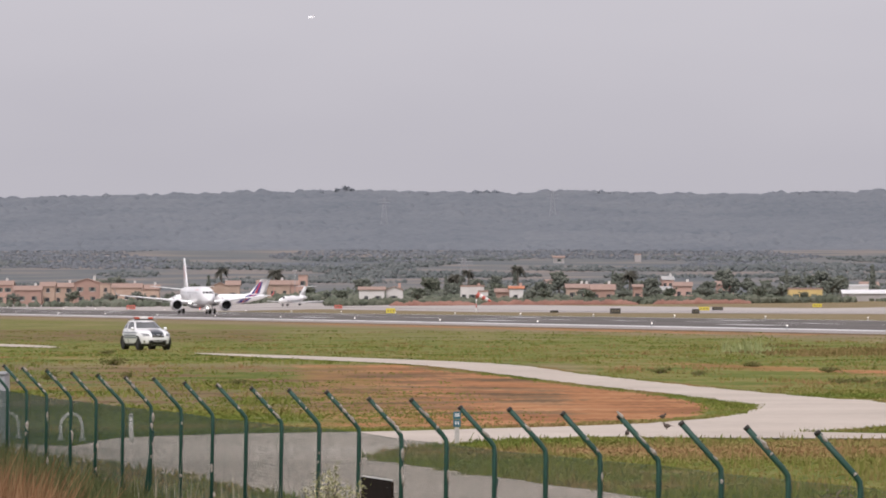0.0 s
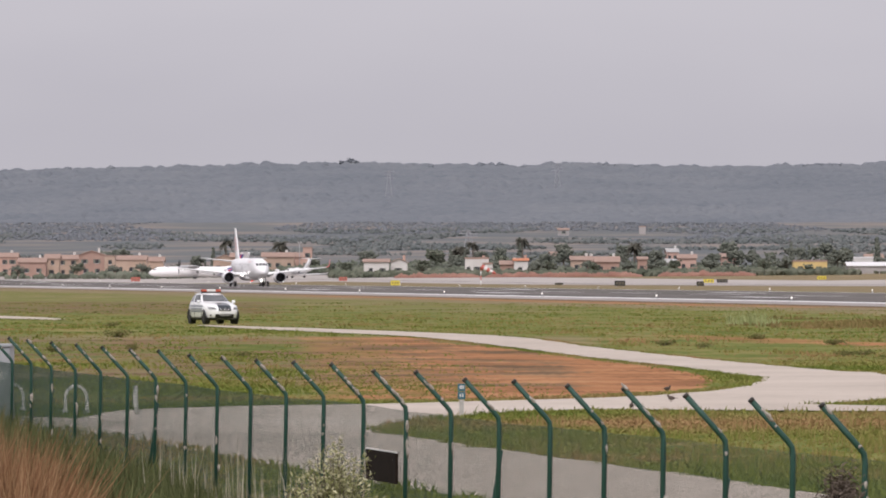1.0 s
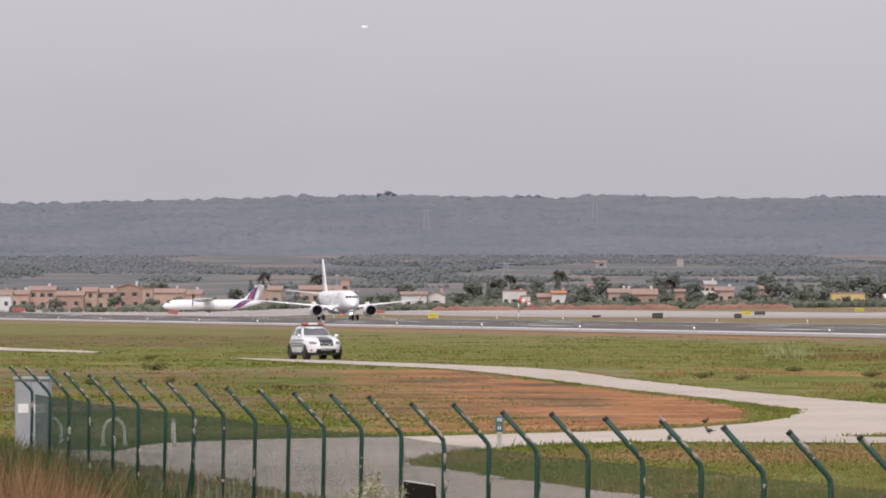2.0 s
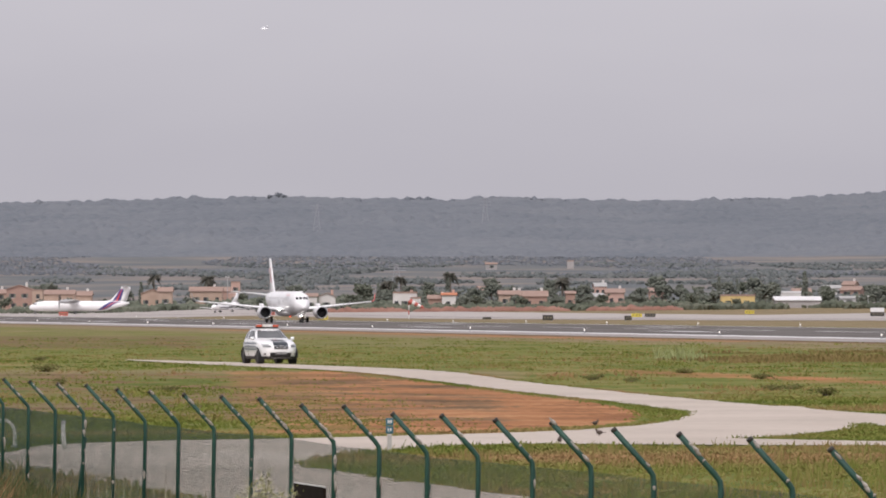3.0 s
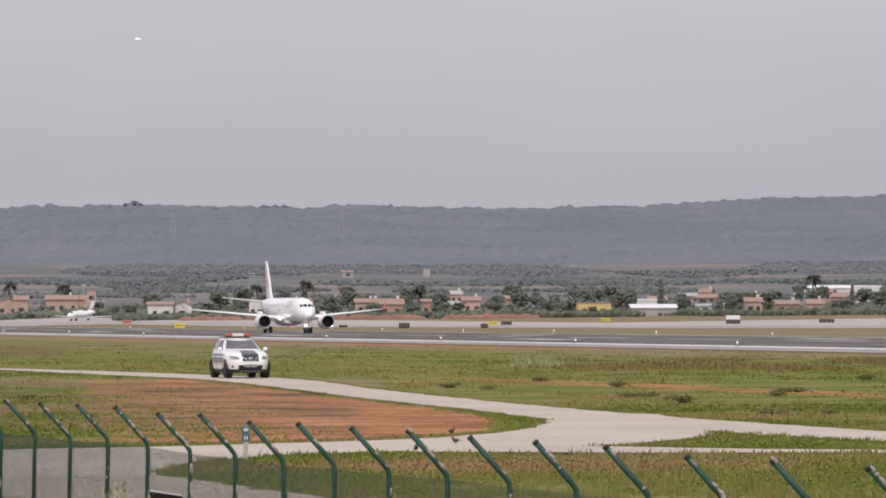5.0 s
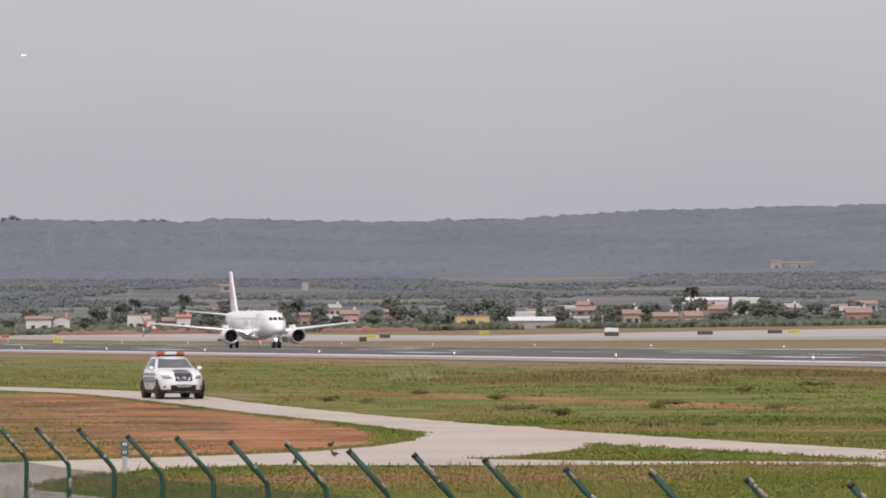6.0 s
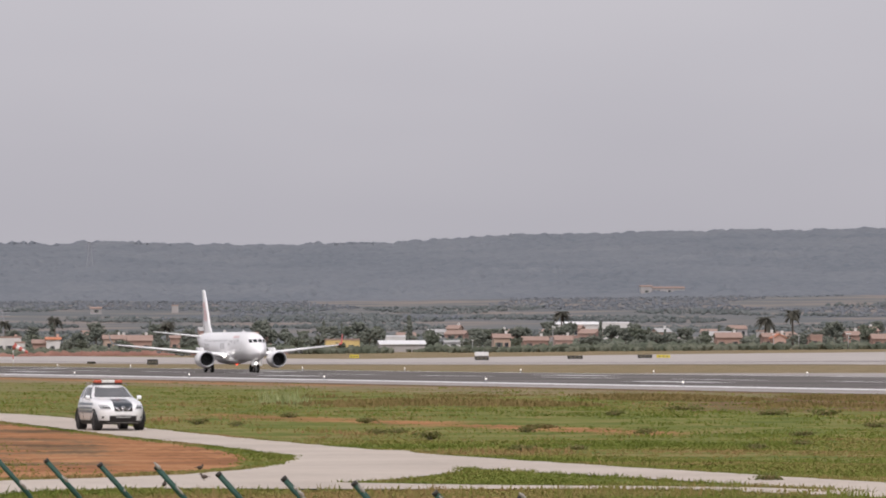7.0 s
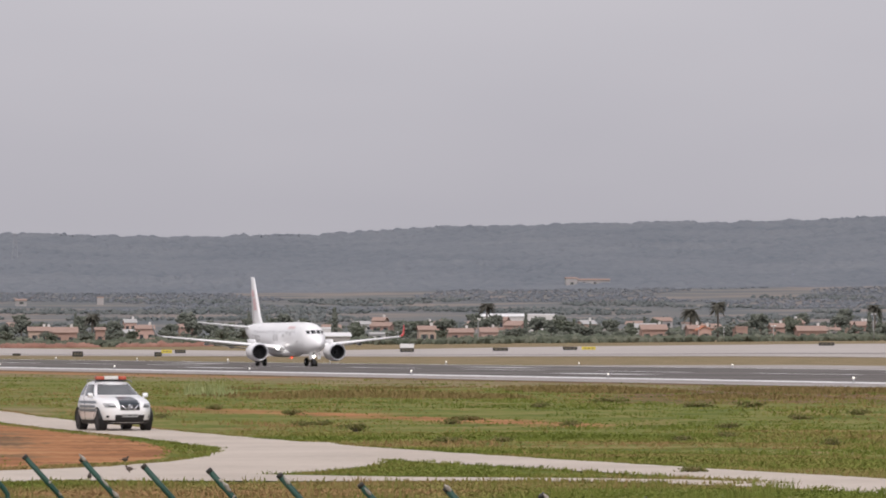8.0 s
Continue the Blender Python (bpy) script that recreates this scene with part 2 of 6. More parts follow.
def soil_amount(x, y):
    """How bare and red the earth is: the island between the roads, and the strip beside the runway."""
    x, y = level(x, y)
    edge_r = np.interp(y, [150, 156, 164, 172, 184, 191, 207, 227, 260, 281, 310], [-2, 2.0, 5.0, 6.6, 7.2, 7.4, 6.6, 4.6, 2.2, -0.3, -1.5])
    edge_l = np.interp(y, [150, 160, 206, 260, 305], [-1.5, -2.5, -3.8, -5.0, -6.0])
    isl = (0.62 * ramp(x, edge_l - 3.0, edge_l + 0.5) + 0.38 * ramp(x, edge_l + 1.0, edge_l + 7.0)) * (1 - ramp(x, edge_r - 0.5, edge_r + 0.3)) * ramp(y, 152, 158) * (1 - ramp(y, 300, 312))
    p = x * CA + y * SA
    r = -x * SA + y * CA
    strip = ramp(p, 121, 126) * (1 - ramp(p, 132, 136)) * ramp(r, 480, 560) * (1 - ramp(r, 760, 900))
    right = 0.66 * np.exp(-((p - 66) / 4.0) ** 2) * ramp(x, 6, 12) * (1 - ramp(x / np.maximum(y, 1), 0.098, 0.115))
    verge = 0.3 * np.exp(-((y - 118) / 9.0) ** 2) * ramp(x, 3.2, 5.0)
    return np.maximum(np.maximum(isl, 0.6 * strip), np.maximum(right, verge))


def dry_amount(x, y):
    x, y = level(x, y)
    p = x * CA + y * SA
    r = -x * SA + y * CA
    near_runway = ramp(p, 100, 122) * (1 - ramp(p, 138, 140)) * 0.65
    beyond = 0.72 * ramp(p, 224, 232)
    left = 0.45 * (1 - ramp(x, -9, -2)) * ramp(y, 160, 190) * (1 - ramp(y, 300, 330))
    left2 = 0.36 * ramp(y, 440, 500) * (1 - ramp(p, 112, 122)) * (1 - ramp(x, 0, 25))
    island = 0.4 * ramp(y, 150, 160) * (1 - ramp(y, 300, 315)) * (1 - ramp(x, 5, 8))
    return np.maximum.reduce([near_runway, beyond, left, left2, island])


def rust_amount(x, y):
    """Brown tones: a seam along the runway, withered grass in patches of the far meadow."""
    x, y = level(x, y)
    p = x * CA + y * SA
    az = np.degrees(np.arctan2(x, np.maximum(y, 1.0)))
    seam = 0.75 * ramp(p, 131.5, 134) * (1 - ramp(p, 138, 139))
    right = 0.52 * ramp(az, 4.5, 6.5) * ramp(y, 300, 330) * (1 - ramp(y, 400, 460))
    left = 0.43 * ramp(y, 430, 470) * (1 - ramp(y, 620, 700)) * (1 - ramp(az, -1.6, -0.8))
    island = 0.40 * ramp(y, 158, 175) * (1 - ramp(y, 290, 305)) * (1 - ramp(x, 3, 6))
    return np.maximum.reduce([seam, right, left, island]) * (y > 0)


def ground():
    az = np.radians(np.concatenate([np.linspace(-180, -8, 50)[:-1], np.linspace(-8, 12, 420)[:-1], np.linspace(12, 180, 50)[:-1]]))
    rad = np.concatenate([np.linspace(2, 60, 40)[:-1], np.geomspace(60, 700, 250)[:-1], np.geomspace(700, 4990, 150)])
    a, r = np.meshgrid(az, rad)
    x, y = r * np.sin(a), r * np.cos(a)
    rng = np.random.default_rng(3)
    z = land(x, y) + rng.normal(0, 0.012, x.shape) * ((r > 80) & (r < 500))
    verts = np.stack([x.ravel(), y.ravel(), z.ravel()], 1)
    n = len(az)
    i = np.arange((len(rad) - 1) * n).reshape(-1, n)
    right = np.roll(i, -1, 1)
    quads = np.stack([i, right, right + n, i + n], -1).reshape(-1, 4)
    verts = np.vstack([verts, [0, 0, land_at(0, 0)]])
    c = len(verts) - 1
    me = bpy.data.meshes.new("ground")
    me.from_pydata(verts.tolist(), [], quads.tolist() + [(c, (k + 1) % n, k) for k in range(n)])
    me.materials.append(field_ground)
    # scrub and hill spread the painted haze by distance from the eye
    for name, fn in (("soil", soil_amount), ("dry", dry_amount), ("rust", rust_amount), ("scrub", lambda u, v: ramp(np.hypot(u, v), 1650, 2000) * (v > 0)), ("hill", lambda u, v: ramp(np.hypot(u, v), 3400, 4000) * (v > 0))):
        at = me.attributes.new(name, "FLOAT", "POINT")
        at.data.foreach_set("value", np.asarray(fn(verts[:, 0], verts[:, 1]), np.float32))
    me.polygons.foreach_set("use_smooth", [True] * len(me.polygons))
    me.flip_normals()
    return tagged(new("ground", me), "grassy airfield ground with red earth, rising to wooded hills", "ground", kind="structure")


ground()


def strip(name, p0, p1, r0, r1, lift, mat, label, category="runway", step=25.0, across=6, veer=0.0):
    """A paved band along the runway's line, laid on the land."""
    nr, npp = max(2, int((r1 - r0) / step)), across
    vs, fs = [], []
    for i in range(nr + 1):
        for j in range(npp + 1):
            r = r0 + (r1 - r0) * i / nr
            x, y = field(p0 + (p1 - p0) * j / npp - veer * max(0.0, r - 1000), r)
            vs.append((x, y, land_at(x, y) + lift))
    for i in range(nr):
        for j in range(npp):
            k = i * (npp + 1) + j
            fs.append((k, k + 1, k + npp + 2, k + npp + 1))
    return tagged(new(name, mesh_from(name, vs, fs, mat)), label, category, kind="structure")


strip("runway_shoulder", 137, 224, -300, 3400, 0.03, shoulder_mat, "pale worn asphalt shoulders of the runway")
strip("runway", 152, 220, -300, 3400, 0.05, asphalt, "dark grey asphalt runway, streaked with tyre rubber")
strip("taxiway", 318, 400, -600, 1760, 0.06, taxi_concrete, "pale concrete taxiway beyond the runway", "taxiway", across=14, veer=0.11)
strip("apron", 400.2, 660, -600, 1450, 0.05, taxi_concrete, "pale concrete apron beyond the taxiway", "apron", across=10, veer=0.11)
strip("taxiway_edge_line", 338, 341, -600, 1760, 0.10, seam_mat, "dark tarred joint along the taxiway", "taxiway", across=2, veer=0.11)
strip("runway_edge_line", 147.2, 152.4, -300, 3400, 0.07, marking_paint, "worn white painted edge line of the runway", "marking", across=1)
strip("runway_edge_line", 218.4, 219.8, -300, 3400, 0.07, marking_paint, "worn white painted edge line of the runway", "marking", across=1)

strip("runway_exit", 223, 258, -300, 800, 0.045, shoulder_mat, "pale concrete pavement joining the runway", "taxiway")
strip("taxiway_link", 226, 300, 1560, 2100, 0.035, taxi_concrete, "pale concrete taxiway crossing beyond the runway", "taxiway")


for k in range(9):
    for p in (168.0, 200.0):
        strip("touchdown_mark", p, p + 3.6, 420 + 150 * k, 446 + 150 * k, 0.07, marking_paint, "worn white touchdown bar painted on the runway", "marking", across=1)
for k in range(26):
    strip("centreline_dash", 185.4, 186.8, 360 + 50 * k, 390 + 50 * k, 0.07, marking_paint, "worn white centreline dash on the runway", "marking", across=1)


ROAD_POINTS = []


def road(name, ctrl, lift, mat, label, skirt=0.0):
    pts = [Vector((*swollen(p.x, p.y), p.z)) for p in curve_points(ctrl, 2.0)]
    ROAD_POINTS.extend((p.x, p.y, p.z / 2) for p in pts)
    rng = random.Random(name + str(lift))
    vs, fs = [], []
    for i, p in enumerate(pts):
        d = (pts[min(i + 1, len(pts) - 1)] - pts[max(i - 1, 0)])
        nrm = Vector((d.y, -d.x, 0)).normalized()
        for j in range(5):
            o = (j / 4 - 0.5) * p.z + (rng.uniform(-0.12, 0.12) if j in (0, 4) else 0)
            x, y = p.x + nrm.x * o, p.y + nrm.y * o
            vs.append((x, y, land_at(x, y) + lift + (0.02 if 0 < j < 4 else 0)))
    for i in range(len(pts) - 1):
        for j in range(4):
            k = i * 5 + j
            fs.append((k, k + 5, k + 6, k + 1))
    return tagged(new(name, mesh_from(name, vs, fs, mat)), label, "road", kind="structure")


# road cut in two and tapered to fit the camera's view
road("service_road_far", [(-60, 600, 5), (-36, 462, 5), (-27.5, 425, 4.4), (-24.4, 411, 2.6), (-22.6, 402, 0.5)], 0.03, concrete, "far end of the concrete service road, cut off to fit the camera's view")
road("service_road", [(-12.8, 361, 0.5), (-10.6, 353, 2.4), (-7.2, 339, 3.8), (-3.6, 323, 4.2), (0.9, 300, 3.8), (3.7, 264, 3.0), (6.6, 228, 3.2), (8.8, 206, 3.3),
                      (10.3, 190, 4.0), (12.6, 174, 4.4), (15.9, 157, 3.8), (19.3, 140, 3.6), (22, 122, 3.6)], 0.03, concrete, "pale concrete service road curving through the grass")
road("service_road_branch", [(10.6, 196, 3.0), (10.4, 184, 4.0), (9.6, 171, 4.6), (7.6, 158.5, 6.0), (4.0, 150, 7.5), (0.4, 145.5, 7.5), (-2.4, 142.0, 8.0), (-4.0, 132, 6.5), (-3.9, 121, 5)], 0.034, concrete,
     "pale concrete branch of the service road")
road("service_road_link", [(4.5, 146.5, 8), (9, 144.0, 5.0), (12.6, 143.0, 2.8), (15.6, 141.0, 2.4), (17.6, 136, 2.4), (20, 129, 2.6), (24, 114, 2.6)], 0.038, concrete, "pale concrete link road beside a grass island")
road("perimeter_road", [(12, 36, 5), (4.2, 79, 5), (-1.5, 110, 5), (-4.2, 123.5, 5), (-7.6, 131.5, 3.6), (-14, 139, 3.5), (-30, 152, 3.5)], 0.03, perimeter_tar, "grey tarred perimeter road along the fence")


# ---- perimeter fence ----
POST_STEP = Vector((0.53, -2.85))


def post_at(i):
    """Foot of the i-th post: x, y."""
    bow = max(0.0, 0.2 * (1 - ((i - 9.5) / 9.5) ** 2))
    return -6.50 + 0.53 * i + bow, 113.27 - 3.25 * i + 0.0204 * i * i


def fence():
    base = thing("perimeter_fence", "green chain-link airport fence on cranked steel posts, paint flaking", "fence", Matrix.Identity(4))
    arm = Vector((-0.395, -0.075, 0.44))
    top = 1.32
    rng = random.Random(5)
    n0, n1 = -3, 27
    across = Vector((POST_STEP.x, POST_STEP.y)).normalized()
    knees = {}
    for i in range(n0, n1 + 1):
        x, y = post_at(i)
        foot = land_at(x, y) - 0.15
        lean = Vector((0.035 + rng.uniform(-0.01, 0.01), 0, 0))
        knee = Vector((x, y, top + rng.uniform(-0.02, 0.02)))
        knees[i] = knee
        bm = bmesh.new()
        a = arm * rng.uniform(0.96, 1.03)
        bend = [knee - lean * 0.1 + Vector((0, 0, -0.09)), knee + Vector((-0.012, 0, 0)), knee + a * 0.14]
        tube(bm, [Vector((x, y, foot)) - lean, *bend, knee + a], 0.027, 8)
        post = part("fence_post", bm, fence_green, base, smooth=True)
        # flaked patches: thin sleeves hugging the post
        worn = rng.random()
        for k in range(int(3 + 13 * worn * worn)):
            bm = bmesh.new()
            if rng.random() < 0.62:
                q, dirn, ln = knee + a * rng.uniform(0.02, 0.9) ** 0.8, a.normalized(), rng.uniform(0.02, 0.13)
                side = Vector((rng.uniform(-0.002, 0.016), -0.018, rng.uniform(0.004, 0.018)))
            else:
                q, dirn, ln = knee - Vector((0, 0, rng.uniform(0.05, 1.3))), Vector((0, 0, -1)), rng.uniform(0.03, 0.20)
                side = Vector((rng.uniform(-0.02, 0.02), -0.018, 0))
            wide = rng.uniform(0.014, 0.024)
            tube(bm, [q + side, q + side + dirn * ln * 0.3, q + side + dirn * ln * 0.6, q + side + dirn * ln], [0.004, wide, wide * rng.uniform(0.6, 1.0), 0.005], 6)
            part("flaked_paint", bm, lichen, post, "pale patch of flaked paint", smooth=True)
        bm = bmesh.new()
        tube(bm, [knee + a * 0.965, knee + a * 1.015], 0.030, 8)
        part("end_cap", bm, dark_cap, post, "dark cap on the post's end", smooth=True)
        if i in (4, 13, 17):
            bm = bmesh.new()
            tube(bm, [knee + Vector((0.02, 0, -0.35)), Vector((x + 0.05, y, foot)) + Vector((-across.x * 0.9 - 0.12, -across.y * 0.9, 0))], 0.022, 6)
            part("brace", bm, fence_green, post, smooth=True)
    # chain link, woven of slanting wires, panel by panel
    for i in range(n0, n1):
        a, b = knees[i], knees[i + 1]
        L = (b - a).length
        hgt = 1.95
        bm = bmesh.new()
        m = 0.030
        w = 0.0013
        d = (b - a).normalized()
        off = Vector((-d.y, d.x, 0)).normalized() * 0.045

        def P(u, v):
            return a + d * u + Vector((0, 0, -0.05 - v)) + off
        k = -hgt
        lines = []
        while k < L:
            u0, v0 = (k, 0.0) if k >= 0 else (0.0, -k)
            u1, v1 = (k + hgt, hgt) if k + hgt <= L else (L, L - k)
            lines.append((u0, v0, u1, v1))
            lines.append((L - u0, v0, L - u1, v1))
            k += m * 1.41
        lines += [(0, 0.0, L, 0.0), (0, hgt * 0.5, L, hgt * 0.5), (0, hgt, L, hgt)]
        for u0, v0, u1, v1 in lines:
            p, q = P(u0, v0), P(u1, v1)
            t = (q - p).normalized()
            s1 = t.cross(off.normalized())
            s2 = off.normalized()
            tri = [s1 * w, -s1 * w * 0.5 + s2 * w * 0.87, -s1 * w * 0.5 - s2 * w * 0.87]
            A = [bm.verts.new(p + o) for o in tri]
            B = [bm.verts.new(q + o) for o in tri]
            for e in range(3):
                bm.faces.new((A[e], A[(e + 1) % 3], B[(e + 1) % 3], B[e]))
        part("chain_link_panel", bm, wire_green, base)
    return base


fence()


# ---- aircraft ----
plane_white = material("aircraft_white", [(0.84, 0.83, 0.83), (0.91, 0.90, 0.90)], 0.35, scale=0.3, fine=0.3, coat=0.3)
plane_grey = material("aircraft_grey", [(0.34, 0.34, 0.35), (0.44, 0.44, 0.45)], 0.45, scale=0.5)
wing_grey = material("wing_paint", [(0.76, 0.76, 0.76), (0.86, 0.86, 0.86)], 0.4, scale=0.4)
lip_metal = material("bare_metal", [(0.55, 0.55, 0.57), (0.68, 0.68, 0.70)], 0.3, metal=0.9, scale=3)
dark_glass = material("dark_glass", [(0.012, 0.014, 0.018), (0.03, 0.032, 0.036)], 0.1, scale=2)
dark_metal = material("dark_metal", [(0.018, 0.018, 0.02), (0.04, 0.04, 0.042)], 0.6, scale=2)
tyre_rubber = material("tyre_rubber", [(0.012, 0.012, 0.012), (0.028, 0.027, 0.026)], 0.85, scale=8)
strut_metal = material("strut_metal", [(0.28, 0.28, 0.29), (0.42, 0.42, 0.43)], 0.4, metal=0.5, scale=6)
red_paint = material("red_paint", [(0.50, 0.035, 0.03), (0.60, 0.06, 0.05)], 0.4, scale=1)
pink_paint = material("faded_red_paint", [(0.68, 0.46, 0.46), (0.75, 0.54, 0.54)], 0.4, scale=1)
blue_paint = material("violet_blue_paint", [(0.05, 0.045, 0.18), (0.08, 0.07, 0.24)], 0.4, scale=1)
faded_grey = material("faded_grey_paint", [(0.46, 0.45, 0.45), (0.66, 0.65, 0.65)], 0.4, scale=1.2, fine=0.4, fine_scale=4)
navy_paint = material("navy_paint", [(0.018, 0.02, 0.05), (0.03, 0.035, 0.07)], 0.4, scale=1)
lamp_white = glow("white_lamp", (1.0, 0.97, 0.90), 5.0)
lamp_red = glow("red_lamp", (1.0, 0.08, 0.03), 2.5)


class Hull:
    """A fuselage through stations (x, half width, bottom, top)."""

    def __init__(self, stations, power=2.15):
        self.s, self.power = sorted(stations), power

    def at(self, x, deg, out=0.0):
        xs = [s[0] for s in self.s]
        w, b, t = (float(np.interp(x, xs, [s[k] for s in self.s])) for k in (1, 2, 3))
        c, s = math.cos(radians(deg)), math.sin(radians(deg))
        e = 2 / self.power
        return Vector((x, (w + out) * math.copysign(abs(c) ** e, c), (b + t) / 2 + ((t - b) / 2 + out) * math.copysign(abs(s) ** e, s)))

    def skin(self, bm, sides=28):
        rings(bm, [[self.at(s[0], 360 * k / sides) for k in range(sides)] for s in reversed(self.s)])

    def patch(self, bm, x0, x1, a0, a1, out=0.02, n=3):
        g = [[bm.verts.new(self.at(x0 + (x1 - x0) * i / n, a0 + (a1 - a0) * j / n, out)) for j in range(n + 1)] for i in range(n + 1)]
        for i in range(n):
            for j in range(n):
                bm.faces.new((g[i][j], g[i + 1][j], g[i + 1][j + 1], g[i][j + 1]))


def pane(hull, bm, y0, y1, z0, z1, low=-3.0, high=3.0, out=0.02, n=4):
    """A window pane set into the nose: the skin between two widths and two heights."""
    def skin_x(y, z):
        a, b = low, high
        for _ in range(40):
            m = (a + b) / 2
            xs = [q[0] for q in hull.s]
            w, lo, hi = (float(np.interp(m, xs, [q[k] for q in hull.s])) for k in (1, 2, 3))
            inside = abs(y / w) ** hull.power + abs((z - (lo + hi) / 2) / ((hi - lo) / 2)) ** hull.power < 1
            a, b = (m, b) if inside else (a, m)
        return a + out
    g = []
    for i in range(n + 1):
        y = y0 + (y1 - y0) * i / n
        g.append([bm.verts.new((skin_x(y, z), y, z)) for z in (z0 + (z1 - z0) * j / n for j in range(n + 1))])
    for i in range(n):
        for j in range(n):
            bm.faces.new((g[i][j], g[i + 1][j], g[i + 1][j + 1], g[i][j + 1]))


FOIL = ((0.0, 0.0), (0.06, 0.36), (0.3, 0.5), (0.65, 0.32), (1.0, 0.02), (0.65, -0.22), (0.3, -0.42), (0.06, -0.3))


def wing(bm, sections, side=1, upright=False):
    """sections: (span place, leading edge x, chord, height, thickness); upright: a fin."""
    loops = []
    for y, x, c, z, t in sections:
        if upright:
            loops.append([(x - u * c, v * t, y) for u, v in FOIL])
        else:
            loops.append([(x - u * c, side * y, z + v * t) for u, v in FOIL])
    rings(bm, loops)


def lathe(bm, profile, centre, sides=20, cap=False):
    """profile: (x, radius) along the thing's own x axis."""
    loops = [[(centre[0] + x, centre[1] + r * math.cos(2 * math.pi * k / sides), centre[2] + r * math.sin(2 * math.pi * k / sides)) for k in range(sides)] for x, r in profile]
    rings(bm, loops, cap=cap)


def wheel_bm(r, w, sides=20):
    """A tyre round the y axis, hollow for its hub."""
    bm = bmesh.new()
    prof = [(r * 0.55, -w / 2), (r * 0.86, -w / 2), (r * 0.97, -w * 0.36), (r, 0), (r * 0.97, w * 0.36), (r * 0.86, w / 2), (r * 0.55, w / 2)]
    rings(bm, [[(a * math.cos(2 * math.pi * k / sides), b, a * math.sin(2 * math.pi * k / sides)) for k in range(sides)] for a, b in prof], cap=False)
    return bm


def hub_bm(r, w, sides=14):
    bm = bmesh.new()
    prof = [(r * 0.1, -w * 0.42), (r * 0.4, -w * 0.40), (r * 0.57, -w * 0.30), (r * 0.57, w * 0.30), (r * 0.4, w * 0.40), (r * 0.1, w * 0.42)]
    rings(bm, [[(a * math.cos(2 * math.pi * k / sides), b, a * math.sin(2 * math.pi * k / sides)) for k in range(sides)] for a, b in prof])
    return bm


def gear_leg(parent, x, y, top, r, w, gap, name="landing_gear"):
    """A leg with two wheels, on the ground at z = 0."""
    bm = bmesh.new()
    tube(bm, [(x, y, r), (x, y, r + 0.5), (x, y, top)], [0.09, 0.10, 0.13], 8)
    tube(bm, [(x, y - gap, r), (x, y + gap, r)], 0.07, 8)
    tube(bm, [(x, y, r + 0.35), (x - 0.9, y, top)], 0.05, 6)
    leg = part(name, bm, strut_metal, parent, "grey steel landing gear leg with two wheels", smooth=True)
    for s in (-1, 1):
        part("wheel", wheel_bm(r, w), tyre_rubber, leg, "black rubber tyre", smooth=True, at=pose(x, y + s * gap, r))
        part("hub", hub_bm(r, w), strut_metal, leg, smooth=True, at=pose(x, y + s * gap, r))
    return leg


